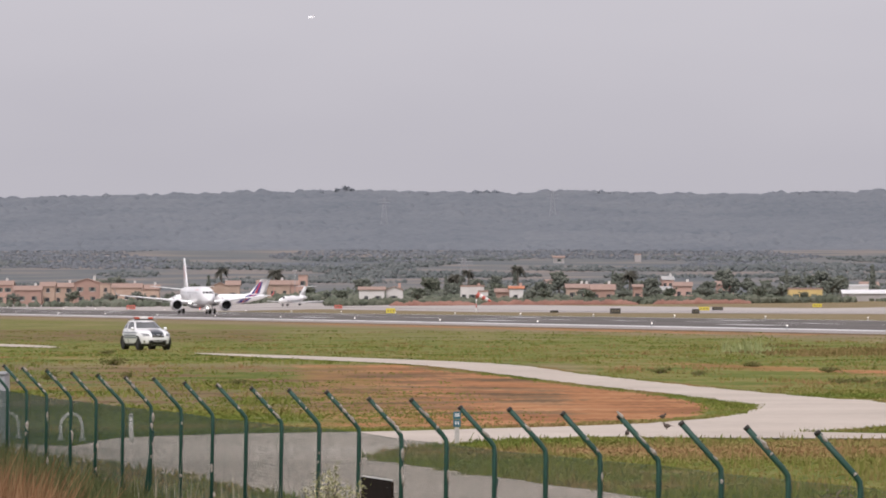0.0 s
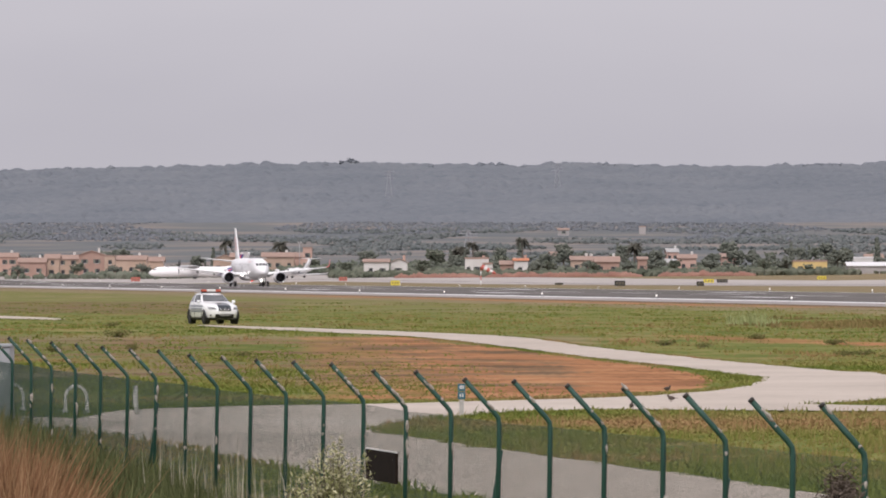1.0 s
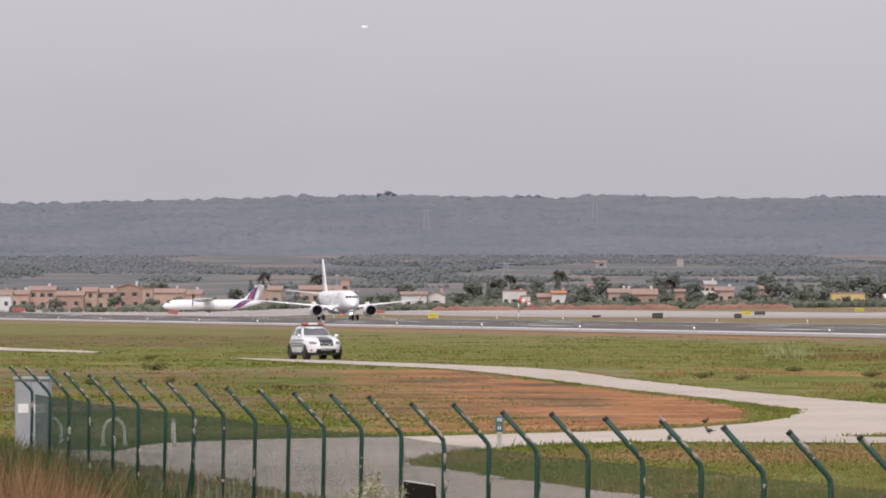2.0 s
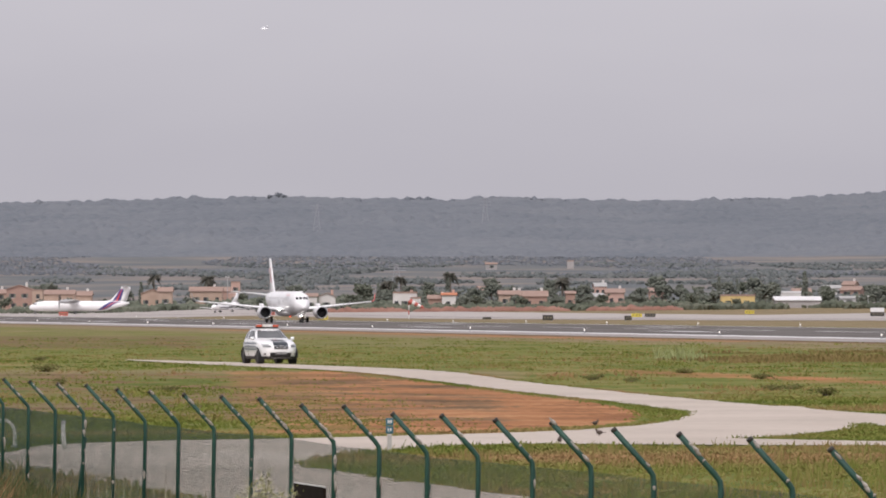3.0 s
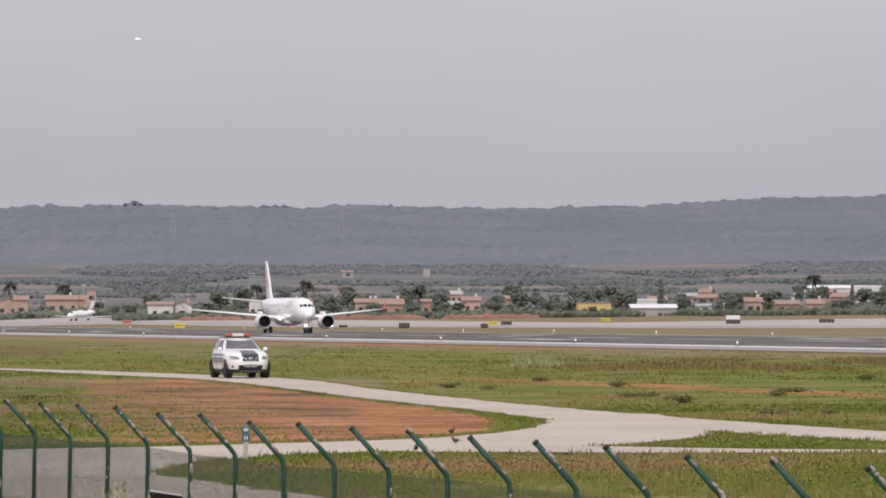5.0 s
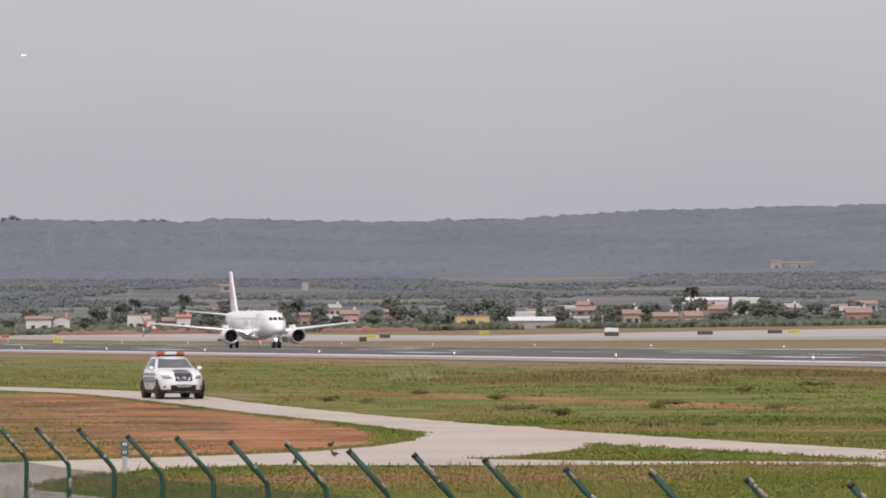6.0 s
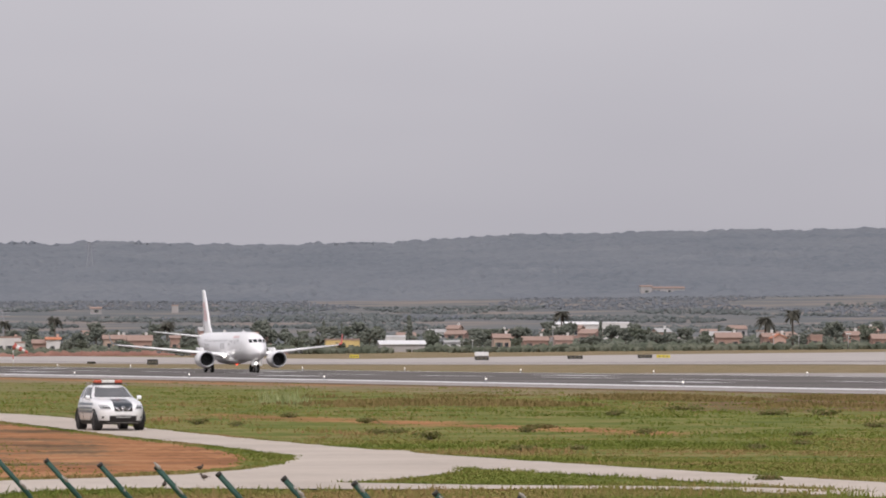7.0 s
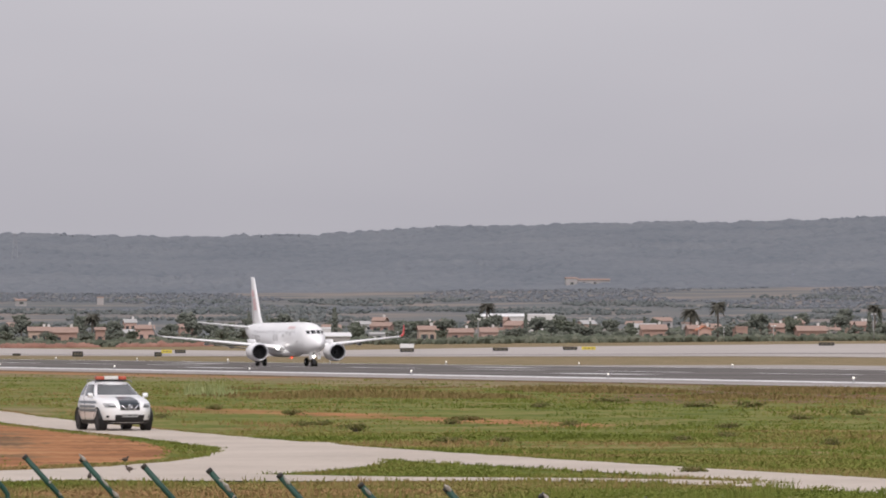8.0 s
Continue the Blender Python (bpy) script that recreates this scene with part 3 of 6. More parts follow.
def airliner():
    ob = thing("airliner", "white twin-engine jet airliner with one red winglet, rolling on the runway", "airplane")
    hull = Hull([(3.0, 0.06, 2.48, 2.62), (2.8, 0.32, 2.22, 2.92), (2.2, 0.68, 1.96, 3.32), (1.4, 0.96, 1.75, 3.72), (0.75, 1.18, 1.6, 4.12), (0.1, 1.33, 1.52, 4.58), (-0.8, 1.44, 1.46, 4.9),
                 (-2.2, 1.495, 1.43, 5.06), (-4.5, 1.505, 1.42, 5.1), (-12, 1.505, 1.42, 5.1), (-21, 1.505, 1.45, 5.1), (-24, 1.43, 1.72, 5.1), (-27, 1.2, 2.3, 5.05), (-30, 0.85, 3.05, 4.95),
                 (-32.3, 0.5, 3.72, 4.82), (-33.6, 0.2, 4.1, 4.62)])
    bm = bmesh.new()
    hull.skin(bm)
    body = part("fuselage", bm, plane_white, ob, "gloss white fuselage", smooth=True)
    bm = bmesh.new()
    Hull([(-8.0, 0.3, 1.35, 1.75), (-9.5, 1.2, 1.12, 2.3), (-12, 1.65, 1.02, 2.5), (-16, 1.6, 1.05, 2.5), (-18.5, 0.9, 1.3, 2.2), (-19.6, 0.3, 1.4, 1.8)]).skin(bm, 18)
    part("belly_fairing", bm, plane_white, ob, smooth=True)
    for s in (1, -1):
        for y0, y1, z0, z1 in ((0.06, 0.56, 3.78, 4.18), (0.66, 1.0, 3.76, 4.14)):
            bm = bmesh.new()
            pane(hull, bm, s * y0, s * y1, z0, z1)
            part("cockpit_window", bm, dark_glass, body, "dark cockpit window pane")
    for side in (0, 1):
        for k in range(25):
            bm = bmesh.new()
            x = -3.6 - k * 0.86
            a = (17.5, 26.5)
            hull.patch(bm, x - 0.26, x, *(a if side == 0 else (180 - a[1], 180 - a[0])), n=1)
            part("cabin_window", bm, plane_grey, body, "small grey cabin window")
        for x in (-1.9, -22.2):
            bm = bmesh.new()
            lo, hi = (-12, 42) if side == 0 else (138, 192)
            for xx in (x, x - 0.85):
                hull.patch(bm, xx - 0.05, xx, lo, hi, n=2)
            hull.patch(bm, x - 0.85, x, hi - 2, hi, n=2)
            part("door", bm, plane_grey, body, "grey outline of a cabin door")
        # lettering, drawn as plain shapes
        lo, hi = (34, 46) if side == 0 else (134, 146)
        for k in range(4):
            bm = bmesh.new()
            hull.patch(bm, -4.9 - k * 0.85, -4.3 - k * 0.85, lo, hi, n=2)
            part("marking", bm, pink_paint, body, "faded red lettering shape")
        for k, (x, w, a, h) in enumerate(((-5.2, 1.0, 8, 10), (-7.0, 0.7, 12, 8), (-8.3, 1.3, 4, 9), (-11.5, 2.6, -8, 22), (-20.5, 4.5, -38, 46))):
            bm = bmesh.new()
            b0, b1 = (a, a + h) if side == 0 else (180 - a - h, 180 - a)
            hull.patch(bm, x - w, x, b0, b1, out=0.012)
            part("marking", bm, faded_grey, body, "pale grey painted shape")
    for side in (1, -1):
        bm = bmesh.new()
        wing(bm, [(0.9, -9.2, 7.4, 2.05, 0.85), (1.5, -9.6, 6.7, 2.12, 0.78), (4.75, -11.1, 4.4, 2.48, 0.5), (9.0, -13.1, 2.9, 2.92, 0.33), (14.35, -15.6, 1.6, 3.46, 0.19)], side)
        w = part("wing", bm, wing_grey, ob, "light grey swept wing", smooth=True)
        bm = bmesh.new()
        wing(bm, [(14.35, -15.6, 1.6, 3.46, 0.19), (14.8, -15.95, 1.35, 3.60, 0.14), (15.02, -16.4, 0.9, 3.95, 0.09), (15.2, -17.1, 0.45, 4.85, 0.06)], side)
        part("winglet", bm, red_paint if side > 0 else plane_grey, w, "red upturned winglet" if side > 0 else "grey upturned winglet", smooth=True)
        bm = bmesh.new()
        wing(bm, [(1.6, -9.52, 0.35, 2.12, 0.30), (4.75, -11.06, 0.3, 2.47, 0.24), (9.0, -13.06, 0.30, 2.92, 0.22), (14.3, -15.52, 0.26, 3.455, 0.15)], side)
        part("leading_edge", bm, plane_white, w, "bright leading edge", smooth=True)
        bm = bmesh.new()
        wing(bm, [(1.8, -15.6, 1.5, 1.78, 0.16), (4.6, -15.2, 1.2, 2.08, 0.14), (8.6, -15.5, 0.9, 2.56, 0.11)], side)
        part("flap", bm, wing_grey, w, "lowered grey flap", smooth=True)
        for y, x, z in ((3.6, -14.9, 1.85), (6.3, -14.7, 2.22), (9.2, -15.1, 2.58)):
            bm = bmesh.new()
            lathe(bm, [(1.4, 0.02), (0.9, 0.14), (0, 0.18), (-0.8, 0.12), (-1.5, 0.02)], (x, side * y, z), 8)
            part("flap_fairing", bm, plane_grey, w, smooth=True)
        # engine
        c = (0, side * 4.64, 1.66)
        bm = bmesh.new()
        lathe(bm, [(-7.30, 0.84), (-7.22, 0.92), (-7.35, 1.0), (-8.2, 1.08), (-9.4, 1.07), (-10.6, 0.92), (-11.2, 0.80), (-11.15, 0.75), (-9.5, 0.76)], c, 28)
        e = part("engine", bm, plane_white, ob, "white round engine nacelle", smooth=True)
        bm = bmesh.new()
        lathe(bm, [(-7.45, 0.80), (-7.28, 0.845), (-7.20, 0.915), (-7.26, 0.97), (-7.42, 1.012)], c, 28)
        part("inlet_lip", bm, lip_metal, e, "polished metal inlet lip", smooth=True)
        bm = bmesh.new()
        lathe(bm, [(-7.32, 0.835), (-8.1, 0.78), (-8.4, 0.76), (-8.42, 0.1)], c, 28)
        part("inlet", bm, dark_metal, e, "dark engine inlet", smooth=True)
        for k in range(18):
            bm = bmesh.new()
            a = 2 * math.pi * k / 18
            u, v = Vector((0, math.cos(a), math.sin(a))), Vector((0, -math.sin(a), math.cos(a)))
            p = Vector((-8.30, c[1], c[2]))
            pts = [p + u * 0.2 - v * 0.04, p + u * 0.74 - v * 0.1 + Vector((0.08, 0, 0)), p + u * 0.74 + v * 0.1 - Vector((0.08, 0, 0)), p + u * 0.2 + v * 0.04]
            rings(bm, [pts, [q + Vector((0.015, 0, 0)) for q in pts]])
            part("fan_blade", bm, dark_metal, e)
        bm = bmesh.new()
        lathe(bm, [(-7.95, 0.02), (-8.1, 0.13), (-8.35, 0.24)], c, 14, cap=True)
        part("spinner", bm, dark_metal, e, smooth=True)
        bm = bmesh.new()
        lathe(bm, [(-10.9, 0.62), (-11.9, 0.5), (-12.6, 0.3)], c, 18, cap=True)
        part("exhaust", bm, dark_metal, e, smooth=True)
        bm = bmesh.new()
        wing(bm, [(2.0, -8.6, 4.2, 0, 0.36), (2.9, -9.9, 4.2, 0, 0.30)], upright=True)
        bmesh.ops.translate(bm, vec=(0, c[1], 0.35 - 0.1), verts=bm.verts)
        part("pylon", bm, plane_white, e, smooth=True)
        # tailplane
        bm = bmesh.new()
        wing(bm, [(0.3, -28.9, 3.6, 4.52, 0.36), (0.9, -29.2, 3.3, 4.58, 0.33), (6.05, -32.7, 1.35, 5.18, 0.12)], side)
        part("tailplane", bm, wing_grey, ob, "light grey tailplane", smooth=True)
        gear_leg(ob, -13.9, side * 2.95, 2.3, 0.5, 0.36, 0.42)
        bm = bmesh.new()
        bmesh.ops.create_uvsphere(bm, u_segments=10, v_segments=6, radius=0.22, matrix=pose(-9.62, side * 1.95, 2.12))
        part("landing_light", bm, lamp_white, w, "lit white landing lamp", smooth=True)
    bm = bmesh.new()
    wing(bm, [(4.75, -22.6, 8.0, 0, 0.10), (5.15, -25.6, 5.0, 0, 0.34), (5.9, -26.6, 4.2, 0, 0.40), (10.3, -29.6, 2.0, 0, 0.22), (10.57, -29.9, 1.7, 0, 0.10)], upright=True)
    fin = part("fin", bm, plane_white, ob, "tall white swept tail fin", smooth=True)
    for side in (1, -1):
        for z0, z1, o in ((6.6, 8.0, 0.5), (8.2, 9.0, 0.75)):
            bm = bmesh.new()
            xs = [-26.6 - 0.68 * (z - 5.9) - o * 0.3 for z in (z0, z1)]
            vs = [bm.verts.new((xs[0] - 0.3, side * 0.235, z0)), bm.verts.new((xs[0] - 1.9, side * 0.20, z0)), bm.verts.new((xs[1] - 1.5, side * 0.18, z1)), bm.verts.new((xs[1] - 0.3, side * 0.2, z1))]
            bm.faces.new(vs)
            part("marking", bm, pink_paint, fin, "faded red fin shape")
    leg = gear_leg(ob, 0, 0, 1.9, 0.33, 0.22, 0.24)
    bm = bmesh.new()
    bmesh.ops.create_uvsphere(bm, u_segments=10, v_segments=6, radius=0.16, matrix=pose(0.2, -0.05, 1.15))
    part("taxi_light", bm, lamp_white, leg, "lit white lamp on the nose leg", smooth=True)
    for s in (-1, 1):
        bm = bmesh.new()
        box(bm, -0.2, s * 0.5 - 0.02, 0.85, 1.2, s * 0.5 + 0.02, 1.6, bevel=0.01)
        part("gear_door", bm, plane_white, leg, "white nose gear door")
    bm = bmesh.new()
    lathe(bm, [(0.14, 0.02), (0.08, 0.10), (-0.08, 0.10), (-0.14, 0.02)], (-10.8, 0, 1.0), 10, cap=True)
    part("beacon", bm, lamp_red, ob, "glowing red belly beacon", smooth=True)
    bm = bmesh.new()
    wing(bm, [(5.05, -7.0, 0.5, 0, 0.06), (5.4, -7.2, 0.3, 0, 0.04)], upright=True)
    part("aerial", bm, plane_white, ob)
    return ob


airliner_ob = airliner()


def turboprop():
    """A high-winged airliner with a T tail; its nose wheel is the origin."""
    ob = thing("turboprop", "white high-wing turboprop with red and violet tail stripes, taxiing", "airplane")
    hull = Hull([(1.7, 0.05, 1.75, 1.95), (1.3, 0.5, 1.3, 2.4), (0.4, 0.95, 1.0, 2.95), (-0.8, 1.28, 0.85, 3.4), (-2.5, 1.43, 0.8, 3.6), (-17, 1.43, 0.8, 3.6), (-20, 1.2, 1.25, 3.6), (-23.5, 0.65, 2.2, 3.5), (-25.4, 0.2, 2.9, 3.3)])
    bm = bmesh.new()
    hull.skin(bm, 20)
    body = part("fuselage", bm, plane_white, ob, "white fuselage", smooth=True)
    for x0, x1, a0, a1 in ((0.1, 0.6, 48, 86), (0.1, 0.6, 94, 132), (-0.5, 0.2, 30, 45), (-0.5, 0.2, 135, 150)):
        bm = bmesh.new()
        hull.patch(bm, x0, x1, a0, a1)
        part("cockpit_window", bm, dark_glass, body, "dark cockpit window pane")
    for side in (0, 1):
        for x, w, mat in ((-16.6, 1.3, blue_paint), (-17.95, 0.4, red_paint), (-18.4, 0.8, blue_paint)):
            bm = bmesh.new()
            cols = [[bm.verts.new(hull.at(x - u - 0.036 * (g + 50), g if side == 0 else 180 - g, 0.02)) for u in (0, w)] for g in range(-50, 66, 10)]
            for a, b in zip(cols, cols[1:]):
                bm.faces.new((a[0], a[1], b[1], b[0]))
            part("stripe", bm, mat, body, "painted tail stripe")
        for k in range(16):
            bm = bmesh.new()
            hull.patch(bm, -3.2 - k * 0.82, -2.95 - k * 0.82, *((14, 24) if side == 0 else (156, 166)), n=1)
            part("cabin_window", bm, plane_grey, body, "small grey cabin window")
    bm = bmesh.new()
    wing(bm, [(-13.5, -9.6, 1.5, 3.85, 0.25), (-5, -9.1, 2.5, 3.78, 0.42), (5, -9.1, 2.5, 3.78, 0.42), (13.5, -9.6, 1.5, 3.85, 0.25)])
    part("wing", bm, wing_grey, ob, "straight grey high wing", smooth=True)
    for s in (1, -1):
        bm = bmesh.new()
        lathe(bm, [(-6.6, 0.15), (-6.9, 0.42), (-8.2, 0.58), (-10.5, 0.5), (-12.3, 0.1)], (0, s * 4.05, 3.45), 14, cap=True)
        e = part("engine", bm, plane_grey, ob, "grey engine nacelle", smooth=True)
        for k in range(6):
            bm = bmesh.new()
            wing(bm, [(0.1, 0.1, 0.22, 0, 0.08), (1.0, 0.12, 0.26, 0, 0.05), (1.95, 0.08, 0.16, 0, 0.03)], upright=True)
            part("propeller_blade", bm, dark_metal, e, at=pose(-6.6, s * 4.05, 3.45, 60 * k + 17))
        gear_leg(ob, -10.8, s * 2.05, 1.2, 0.42, 0.28, 0.26)
    gear_leg(ob, 0, 0, 1.2, 0.26, 0.18, 0.18)
    bm = bmesh.new()
    wing(bm, [(3.3, -17.2, 7.0, 0, 0.12), (3.9, -20.4, 4.4, 0, 0.3), (7.0, -23.2, 2.6, 0, 0.26), (7.5, -23.2, 2.4, 0, 0.2)], upright=True)
    fin = part("fin", bm, plane_white, ob, "white swept fin", smooth=True)
    for s in (1, -1):
        for k, (mat, o) in enumerate(((blue_paint, 0.3), (red_paint, 1.15), (blue_paint, 1.7))):
            bm = bmesh.new()
            q = [(-20.6 - o, 3.7), (-21.3 - o, 3.7), (-23.4 - o * 0.35, 6.9), (-22.9 - o * 0.35, 6.9)]
            bm.faces.new([bm.verts.new((x, s * (0.20 + 0.004 * k), z)) for x, z in q])
            part("stripe", bm, mat, fin, "painted fin stripe")
    bm = bmesh.new()
    wing(bm, [(-3.65, -24.2, 1.0, 7.55, 0.12), (-0.4, -23.4, 1.8, 7.5, 0.22), (0.4, -23.4, 1.8, 7.5, 0.22), (3.65, -24.2, 1.0, 7.55, 0.12)])
    part("tailplane", bm, plane_white, ob, "white tailplane on top of the fin", smooth=True)
    return ob


turboprop_ob = turboprop()


def business_jet():
    x, y = -40.7, 1750.0
    ob = thing("business_jet", "small white business jet parked beside the taxiway", "airplane", pose(x, y, land_at(x, y) + 0.06, 0, 0, 180 + 66))
    hull = Hull([(1.9, 0.05, 1.15, 1.3), (1.2, 0.5, 0.85, 1.8), (0, 0.8, 0.7, 2.3), (-2, 0.95, 0.65, 2.55), (-8, 0.95, 0.7, 2.55), (-11, 0.6, 1.2, 2.5), (-13.2, 0.15, 1.9, 2.3)])
    bm = bmesh.new()
    hull.skin(bm, 18)
    body = part("fuselage", bm, plane_white, ob, "white fuselage", smooth=True)
    for side in (0, 1):
        bm = bmesh.new()
        hull.patch(bm, -0.2, 0.6, *((40, 88) if side == 0 else (92, 140)))
        part("cockpit_window", bm, dark_glass, body, "dark cockpit window pane")
        bm = bmesh.new()
        hull.patch(bm, -9.5, -1.0, *((-25, -14) if side == 0 else (194, 205)), n=6)
        part("stripe", bm, navy_paint, body, "dark cheat line")
    for s in (1, -1):
        bm = bmesh.new()
        wing(bm, [(0.5, -4.8, 3.0, 0.85, 0.3), (8.0, -7.4, 1.1, 1.3, 0.12)], s)
        part("wing", bm, plane_white, ob, "white wing", smooth=True)
        bm = bmesh.new()
        lathe(bm, [(-8.0, 0.40), (-8.2, 0.50), (-9.5, 0.52), (-10.8, 0.36)], (0, s * 1.45, 2.2), 14, cap=True)
        part("engine", bm, plane_white, ob, "white tail engine", smooth=True)
        bm = bmesh.new()
        wing(bm, [(0.1, -13.2, 1.5, 5.0, 0.14), (2.9, -14.0, 0.8, 5.05, 0.08)], s)
        part("tailplane", bm, plane_white, ob, "white tailplane", smooth=True)
        gear_leg(ob, -6.6, s * 1.7, 0.9, 0.28, 0.2, 0.18)
    gear_leg(ob, 0, 0, 0.8, 0.22, 0.16, 0.14)
    bm = bmesh.new()
    wing(bm, [(2.3, -9.4, 3.6, 0, 0.24), (5.0, -12.8, 1.9, 0, 0.16)], upright=True)
    part("fin", bm, plane_white, ob, "white swept fin", smooth=True)


business_jet()


def far_aircraft():
    """A small white aircraft high beyond the airfield, seen head-on; fuselage and wing glow in place of lamps."""
    ob = thing("distant_aircraft", "tiny white aircraft far off under the overcast, its paint glowing", "airplane")
    hull = Hull([(1.2, 0.1, -0.2, 0.2), (0.6, 0.5, -0.45, 0.5), (-1.6, 0.55, -0.5, 0.55), (-3.6, 0.12, 0.1, 0.4)])
    bm = bmesh.new()
    hull.skin(bm, 12)
    part("fuselage", bm, far_glow, ob, "white fuselage", smooth=True)
    bm = bmesh.new()
    wing(bm, [(-1.7, -0.6, 0.6, 0.3, 0.12), (0, -0.2, 1.1, 0.2, 0.2), (1.7, -0.6, 0.6, 0.3, 0.12)])
    part("wing", bm, far_glow, ob, "white wing", smooth=True)
    bm = bmesh.new()
    wing(bm, [(0.3, -2.6, 1.0, 0, 0.15), (1.3, -3.2, 0.6, 0, 0.08)], upright=True)
    part("fin", bm, plane_white, ob, smooth=True)
    return ob


# glow over the whole fuselage and wing, added instead of landing lamps
far_glow = glow("glowing_white_paint", (0.95, 0.94, 0.95), 0.35)
far_aircraft_ob = far_aircraft()


# ---- patrol car ----
car_white = material("car_white", [(0.82, 0.82, 0.82), (0.88, 0.88, 0.88)], 0.25, scale=1.5, fine=0.2, coat=0.6)
car_black = material("black_plastic", [(0.012, 0.012, 0.013), (0.022, 0.022, 0.024)], 0.6, scale=6, fine=0.4, fine_scale=60)
car_navy = material("dark_wrap", [(0.010, 0.016, 0.022), (0.016, 0.026, 0.034)], 0.3, scale=3, coat=0.4)
car_glass = material("car_glass", [(0.07, 0.074, 0.076), (0.12, 0.124, 0.126)], 0.06, scale=1.0, spec=0.9)
chrome = material("chrome", [(0.6, 0.6, 0.62), (0.75, 0.75, 0.77)], 0.15, metal=1.0, scale=5)
lamp_lens = material("lamp_lens", [(0.20, 0.21, 0.22), (0.50, 0.50, 0.50)], 0.08, scale=9, coat=0.8)
bar_red = material("red_lens", [(0.42, 0.07, 0.04), (0.52, 0.11, 0.06)], 0.25, scale=6, coat=0.5)
bar_pale = material("pale_lens", [(0.62, 0.60, 0.57), (0.72, 0.70, 0.67)], 0.3, scale=6)
plate_pale = material("plate_pale", [(0.40, 0.40, 0.40), (0.50, 0.50, 0.50)], 0.4, scale=6)
side_letters = material("side_lettering", [(0.12, 0.14, 0.16), (0.2, 0.22, 0.24)], 0.4, scale=5)
alloy = material("alloy", [(0.16, 0.16, 0.165), (0.26, 0.26, 0.265)], 0.35, metal=0.7, scale=5)

# height: front end, rear end, half width
SHELL = ((0.20, 1.98, -1.93, 0.79), (0.26, 2.11, -2.02, 0.86), (0.42, 2.22, -2.10, 0.90), (0.60, 2.26, -2.13, 0.915), (0.76, 2.235, -2.13, 0.92), (0.86, 2.15, -2.11, 0.91), (0.93, 2.02, -2.09, 0.895),
         (0.99, 1.82, -2.06, 0.88), (1.045, 1.50, -2.03, 0.862), (1.085, 1.16, -2.0, 0.845), (1.12, 0.90, -1.98, 0.828), (1.22, 0.68, -1.92, 0.785), (1.36, 0.38, -1.80, 0.71), (1.48, 0.08, -1.66, 0.63), (1.545, -0.18, -1.50, 0.555), (1.585, -0.5, -1.2, 0.38))


def shell(z, deg, out=0.0):
    zs = [s[0] for s in SHELL]
    f, b, w = (float(np.interp(z, zs, [s[k] for s in SHELL])) for k in (1, 2, 3))
    c, s = math.cos(radians(deg)), math.sin(radians(deg))
    up = 0.7 * min(1.0, max(0.0, (z - 0.9) / 0.35))
    nf = (3.2 if c > 0 else 3.6) - up
    a = (f - b) / 2 + out
    return Vector(((f + b) / 2 + a * math.copysign(abs(c) ** (2 / nf), c), (w + out) * math.copysign(abs(s) ** (2 / (3.8 - up)), s), z))


def shell_patch(bm, z0, z1, a0, a1, out=0.008, nz=4, na=8, skew=0.0):
    """A panel on the shell; skew shifts its top round by degrees."""
    g = []
    for i in range(nz + 1):
        t = i / nz
        g.append([bm.verts.new(shell(z0 + (z1 - z0) * t, a0 + skew * t + (a1 - a0) * j / na, out)) for j in range(na + 1)])
    for i in range(nz):
        for j in range(na):
            bm.faces.new((g[i][j], g[i][j + 1], g[i + 1][j + 1], g[i + 1][j]))


